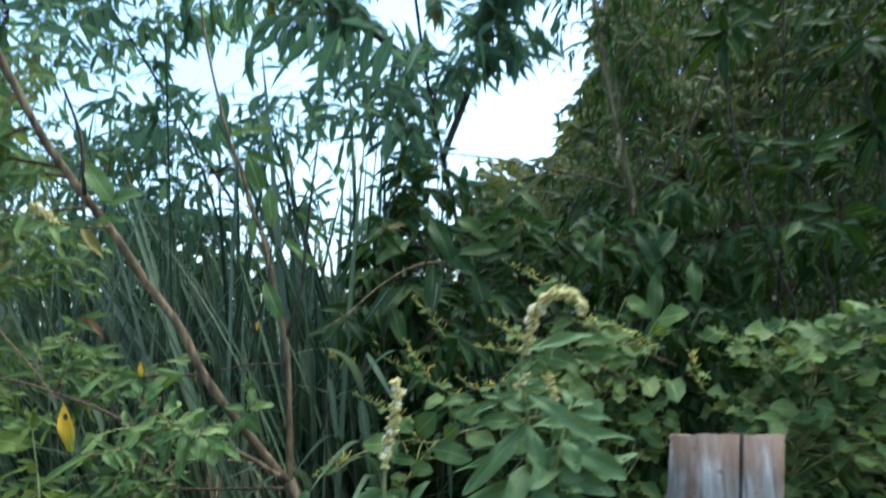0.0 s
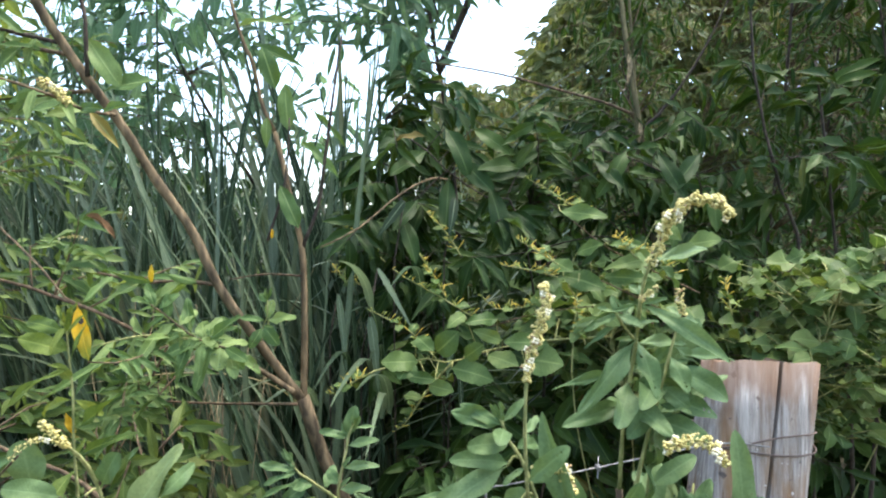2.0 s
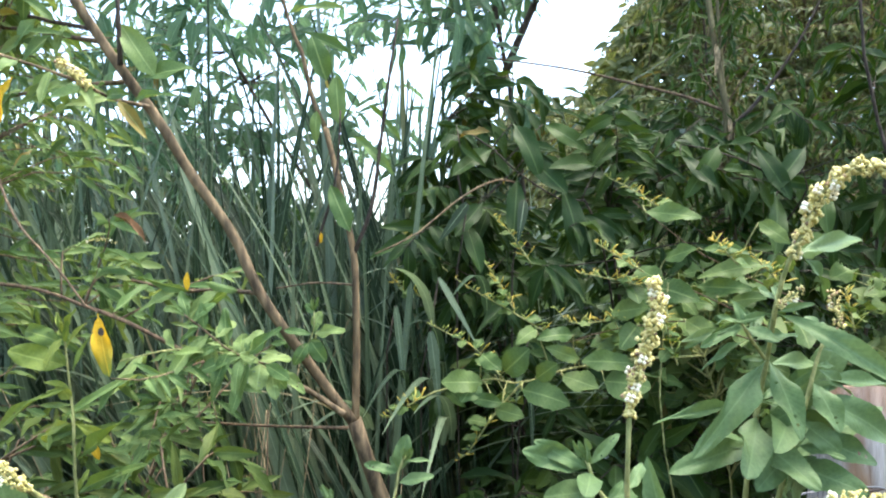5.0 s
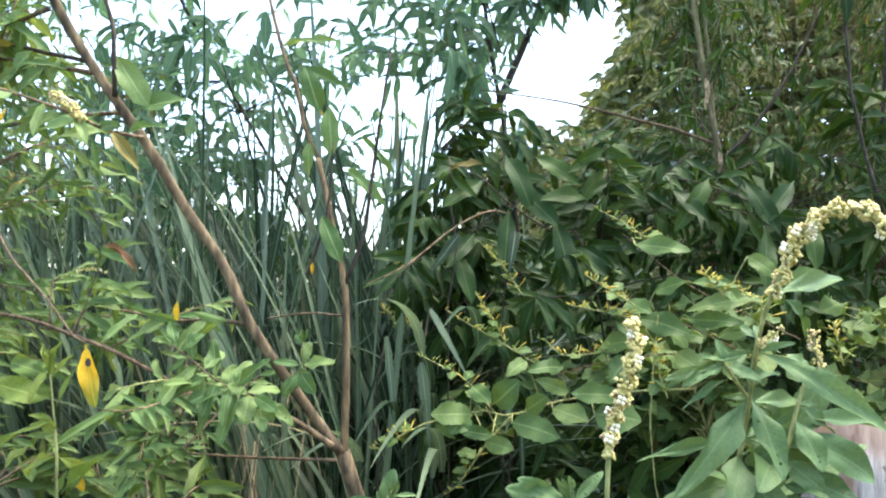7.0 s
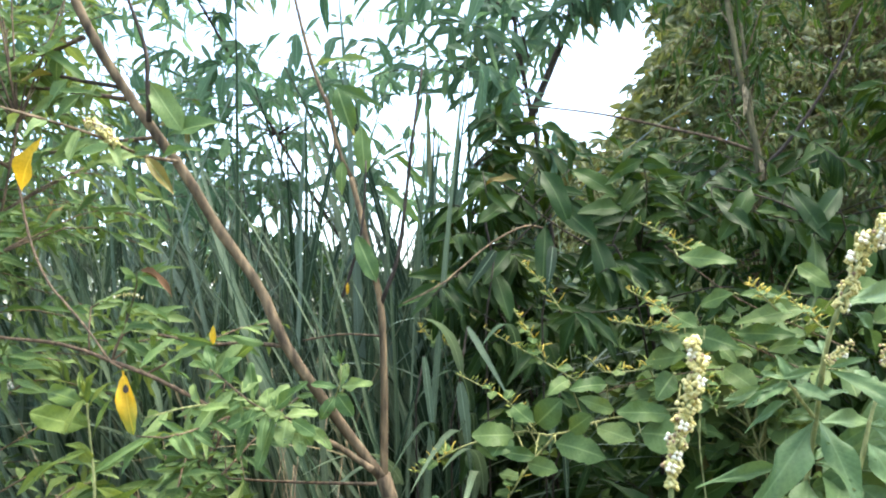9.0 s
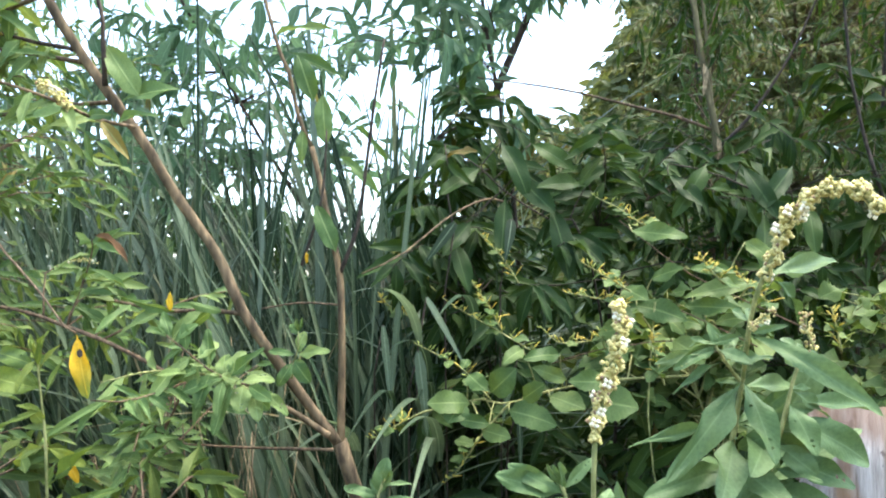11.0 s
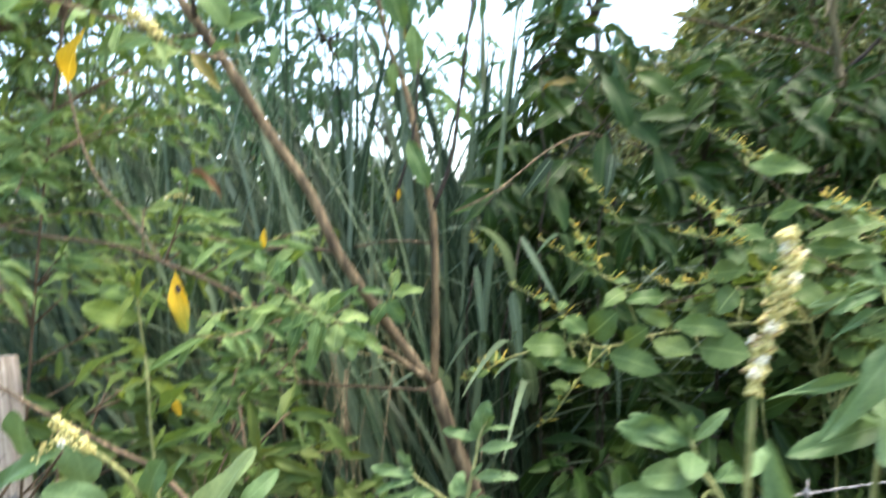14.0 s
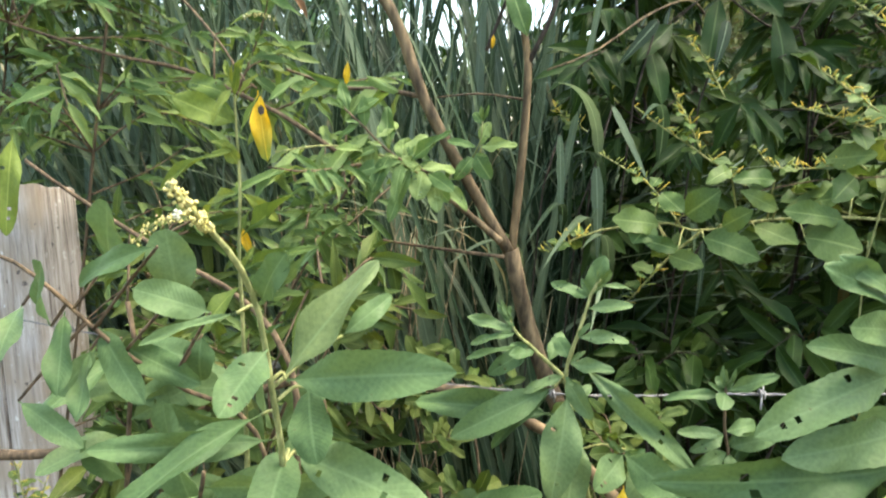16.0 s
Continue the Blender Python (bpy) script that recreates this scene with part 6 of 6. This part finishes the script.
def build_spike_shrub():
    """Flowering shrub with long arching spikes."""
    top = thing("spike_shrub", (0.08, 0.85, 0), "grey-green shrub with long leaves and arching white flower spikes", "shrub", "flowering shrubs")
    lance_m, oval_m = leaf_meshes("leaf", LANCE_FINE, M_FRONT), leaf_meshes("leaf", OVAL_FINE, M_FRONT)
    mixed = [lance_m[0], lance_m[1], lance_m[3], oval_m[0], lance_m[2]]
    a, b = SPIKE_STEM_A[0], SPIKE_STEM_B[0]
    shoot(SPIKE_STEM_A, top, mixed, M_GREEN_STEM, 1.0, budding=True)
    shoot(SPIKE_STEM_B, top, lance_m, M_GREEN_STEM, 0.68, budding=True)
    shoot(SPIKE_TWIG, top, lance_m, M_GREEN_STEM, 0.95, "branch", budding=True)
    shoot(SPIKE_SIDE, top, lance_m, M_GREEN_STEM, 0.9, budding=True)
    stem("stem", [SPIKE_SIDE[0][-1], (0.12, 0.86, 0.5), (0.08, 0.85, 0.02)], 0.003, 0.006, M_TWIG, top)
    shoot(FRONT_RIGHT, top, mixed, M_GREEN_STEM, 1.05)
    set_leaves(RIGHT_LEAVES, FRONT_RIGHT[0], top, [lance_m[0], lance_m[2], lance_m[1], lance_m[5], lance_m[4], lance_m[3]], M_GREEN_STEM, 0.98)
    stem("stem", [FRONT_RIGHT[0][-1], (0.06, 0.85, 0.9), (0.08, 0.85, 0.02)], 0.003, 0.006, M_TWIG, top)
    stem("stem", [a[-1], (0.03, 0.75, 1.0), (0.06, 0.82, 0.5), (0.08, 0.85, 0)], 0.0024, 0.006, M_TWIG, top)
    stem("stem", [b[-1], (0.11, 0.82, 1.0), (0.10, 0.84, 0.5), (0.08, 0.85, 0.02)], 0.0034, 0.007, M_TWIG, top)
    flower_spike(top, a[:6], 0.0040, 300, 7, 45, 1, "upright cream spike with white flowers and brown buds")
    flower_spike(top, b[:7], 0.0050, 360, 11, 10, 2, "long arching cream spike with white flowers")
    flower_spike(top, [(0.104, 0.74, 1.422), (0.109, 0.74, 1.427), (0.118, 0.74, 1.433)], 0.0028, 40, 1, 8, 7, "short side spike")
    flower_spike(top, [(0.134, 0.74, 1.431), (0.134, 0.74, 1.421), (0.138, 0.74, 1.41)], 0.0034, 34, 1, 22, 8, "short withered side spike")
    flower_spike(top, [(0.117, 0.73, 1.313), (0.131, 0.73, 1.318), (0.148, 0.73, 1.317), (0.165, 0.73, 1.299)], 0.0052, 130, 9, 4, 9, "short arching white spike")
    flower_spike(top, [(0.014, 0.70, 1.308), (0.025, 0.70, 1.313), (0.034, 0.70, 1.309), (0.043, 0.70, 1.292)], 0.0050, 90, 5, 6, 10, "short nodding cream spike")
    more = [[(0.05, 0.82, 1.0), (0.06, 0.76, 1.15), (0.05, 0.70, 1.27)], [(0.12, 0.84, 1.0), (0.155, 0.82, 1.12), (0.17, 0.80, 1.22)], [(0.10, 0.86, 1.0), (0.14, 0.86, 1.2), (0.15, 0.85, 1.36)],
            [(0.08, 0.85, 0.9), (0.0, 0.80, 1.08), (-0.03, 0.75, 1.18)], [(0.12, 0.84, 1.0), (0.19, 0.90, 1.14), (0.215, 0.93, 1.22)], [(0.12, 0.84, 1.0), (0.17, 0.81, 1.10), (0.20, 0.80, 1.16)],
            [(0.12, 0.84, 1.0), (0.17, 0.78, 1.15), (0.185, 0.75, 1.24)], [(0.12, 0.84, 1.0), (0.18, 0.90, 1.10), (0.22, 0.95, 1.17)]]
    for m in more:
        stem("branch", m, 0.0026, 0.0009, M_GREEN_STEM, top)
    B, D, H, L, W = scatter_leaves(more, 20, (0.055, 0.095), (0.016, 0.025), open_from=0.15, droop=0, face=0.6)
    for i in range(len(B)):
        tip = B[i] + D[i] * L[i]
        if max(tip[0], B[i][0]) > 0.235 and max(tip[2], B[i][2]) > 1.16:
            continue
        leaf_object("leaf", mixed[i % 5], top, B[i], D[i], H[i], L[i], W[i])


def build_under_shrub():
    """Pale fresh growth between the fence posts."""
    br = [[(-0.52, 1.14, 0), (-0.55, 1.12, 0.6), (-0.60, 1.1, 1.0), (-0.58, 1.08, 1.25)], [(-0.52, 1.14, 0.02), (-0.45, 1.12, 0.7), (-0.40, 1.08, 1.05), (-0.38, 1.05, 1.22)],
          [(-0.52, 1.14, 0.02), (-0.50, 1.05, 0.7), (-0.52, 1.0, 1.05), (-0.53, 0.97, 1.22)]]
    targets = [np.array((rng.uniform(-0.58, -0.30), rng.uniform(0.94, 1.2), rng.uniform(0.9, 1.27))) for _ in range(46)]
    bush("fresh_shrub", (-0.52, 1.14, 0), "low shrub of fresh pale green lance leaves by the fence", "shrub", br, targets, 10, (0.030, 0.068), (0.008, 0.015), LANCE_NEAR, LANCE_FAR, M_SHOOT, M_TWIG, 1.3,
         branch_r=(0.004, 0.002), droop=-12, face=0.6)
    herb_br = [[(-0.18, 1.22, 0), (-0.19, 1.2, 0.5), (-0.22, 1.17, 0.9), (-0.25, 1.15, 1.1)], [(-0.18, 1.22, 0.02), (-0.15, 1.2, 0.5), (-0.12, 1.18, 0.9), (-0.10, 1.16, 1.06)],
               [(-0.18, 1.22, 0.02), (-0.24, 1.25, 0.6), (-0.31, 1.24, 0.95), (-0.34, 1.22, 1.1)]]
    herb_t = [np.array((rng.uniform(-0.40, -0.04), rng.uniform(1.1, 1.3), rng.uniform(0.86, 1.13))) for _ in range(34)]
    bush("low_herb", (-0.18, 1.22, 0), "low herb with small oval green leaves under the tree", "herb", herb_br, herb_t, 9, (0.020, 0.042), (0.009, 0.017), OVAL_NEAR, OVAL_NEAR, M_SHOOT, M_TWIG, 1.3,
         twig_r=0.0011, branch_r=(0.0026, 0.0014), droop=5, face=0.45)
    broad_br = [[(0.0, 1.62, 0), (0.0, 1.58, 0.5), (-0.02, 1.52, 0.85), (-0.05, 1.48, 1.05)], [(0.0, 1.62, 0.02), (0.08, 1.56, 0.6), (0.14, 1.5, 0.95), (0.17, 1.47, 1.1)]]
    broad_t = [np.array((rng.uniform(-0.14, 0.30), rng.uniform(1.42, 1.58), rng.uniform(0.84, 1.16))) for _ in range(16)]
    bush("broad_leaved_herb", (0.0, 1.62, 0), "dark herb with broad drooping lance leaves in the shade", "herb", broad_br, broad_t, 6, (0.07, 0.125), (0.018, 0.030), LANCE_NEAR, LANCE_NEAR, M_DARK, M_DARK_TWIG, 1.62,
         twig_r=0.0016, branch_r=(0.004, 0.002), droop=-28, face=0.55)
    weed = thing("flowering_weed", (-0.80, 1.17, 0), "small weed with yellow flowers by the fence post", "weed")
    stem("stem", [(-0.80, 1.17, 0), (-0.80, 1.165, 0.5), (-0.805, 1.16, 0.86)], 0.003, 0.0014, M_GREEN_STEM, weed, n=8, sides=5)
    panicle(weed, [(-0.815, 1.15, 0.945), (-0.81, 1.155, 0.91), (-0.805, 1.16, 0.86)], 31)
    panicle(weed, [(-0.77, 1.15, 0.925), (-0.785, 1.155, 0.89), (-0.803, 1.16, 0.84)], 32)
    dry = thing("dry_stems", (-0.5, 1.25, 0), "thin bare red-brown stems among the shrubs", "stems")
    for i in range(9):
        x, y = rng.uniform(-0.75, -0.3), rng.uniform(1.12, 1.42)
        lean = rng.normal(0, 0.12)
        stem("dry_stem", [(x, y, 0), (x + lean * 0.5 + rng.normal(0, 0.02), y, 0.6), (x + lean, y + rng.normal(0, 0.04), rng.uniform(1.0, 1.32))], 0.0018, 0.0009, M_TWIG, dry, n=10, sides=5)


shoot(TREE_SPRAY, TREE, leaf_meshes("leaf", LANCE_FINE, M_TREE), M_TWIG, 1.0, "twig")
shoot(TREE_SPROUT, TREE, leaf_meshes("leaf", LANCE_FINE, M_TREE), M_GREEN_STEM, 1.0, "twig")
build_front_shrub()
build_under_shrub()
build_sprigs()
build_yellow_shoot()
build_spike_shrub()


# ---- loose branches and litter ----
def build_litter():
    dead = thing("fallen_branch", (-0.74, 1.02, 1.02), "bare brown branch caught in the shrubs", "branch", "dead branches")
    stem("wood", [(-1.0, 1.03, 0.98), (-0.739, 1.02, 1.023), (-0.659, 1.02, 1.037), (-0.607, 1.02, 1.053), (-0.521, 1.02, 1.092), (-0.417, 1.02, 1.141), (-0.332, 1.02, 1.176)], 0.0068, 0.0036, M_TWIG, dead, n=20, sides=8, knobs=0.1)
    dead2 = thing("fallen_branch", (-0.2, 1.05, 1.1), "dry brown branch lying behind the sprigs", "branch", "dead branches")
    stem("wood", [(-0.05, 1.06, 1.02), (-0.148, 1.05, 1.112), (-0.175, 1.05, 1.126), (-0.223, 1.05, 1.149), (-0.265, 1.05, 1.149), (-0.34, 1.05, 1.15)], 0.0062, 0.004, M_BARK, dead2, n=16, sides=8, knobs=0.1)
    n = 4200
    B = np.c_[rng.normal(-0.1, 1.3, n), rng.normal(1.9, 0.9, n), rng.uniform(0.03, 0.09, n)]
    D = np.c_[rng.normal(0, 1, n), rng.normal(0, 1, n), rng.normal(0, 0.25, n)]
    H = np.c_[rng.normal(0, 0.3, n), rng.normal(0, 0.3, n), np.ones(n)]
    L = rng.uniform(0.05, 0.11, n)
    tagged(foliage("leaf_litter", None, B, D, H, L, L * 0.35, LANCE_FAR, M_LITTER), "brown fallen leaves on the soil", "leaf litter", "", "stuff")


build_litter()
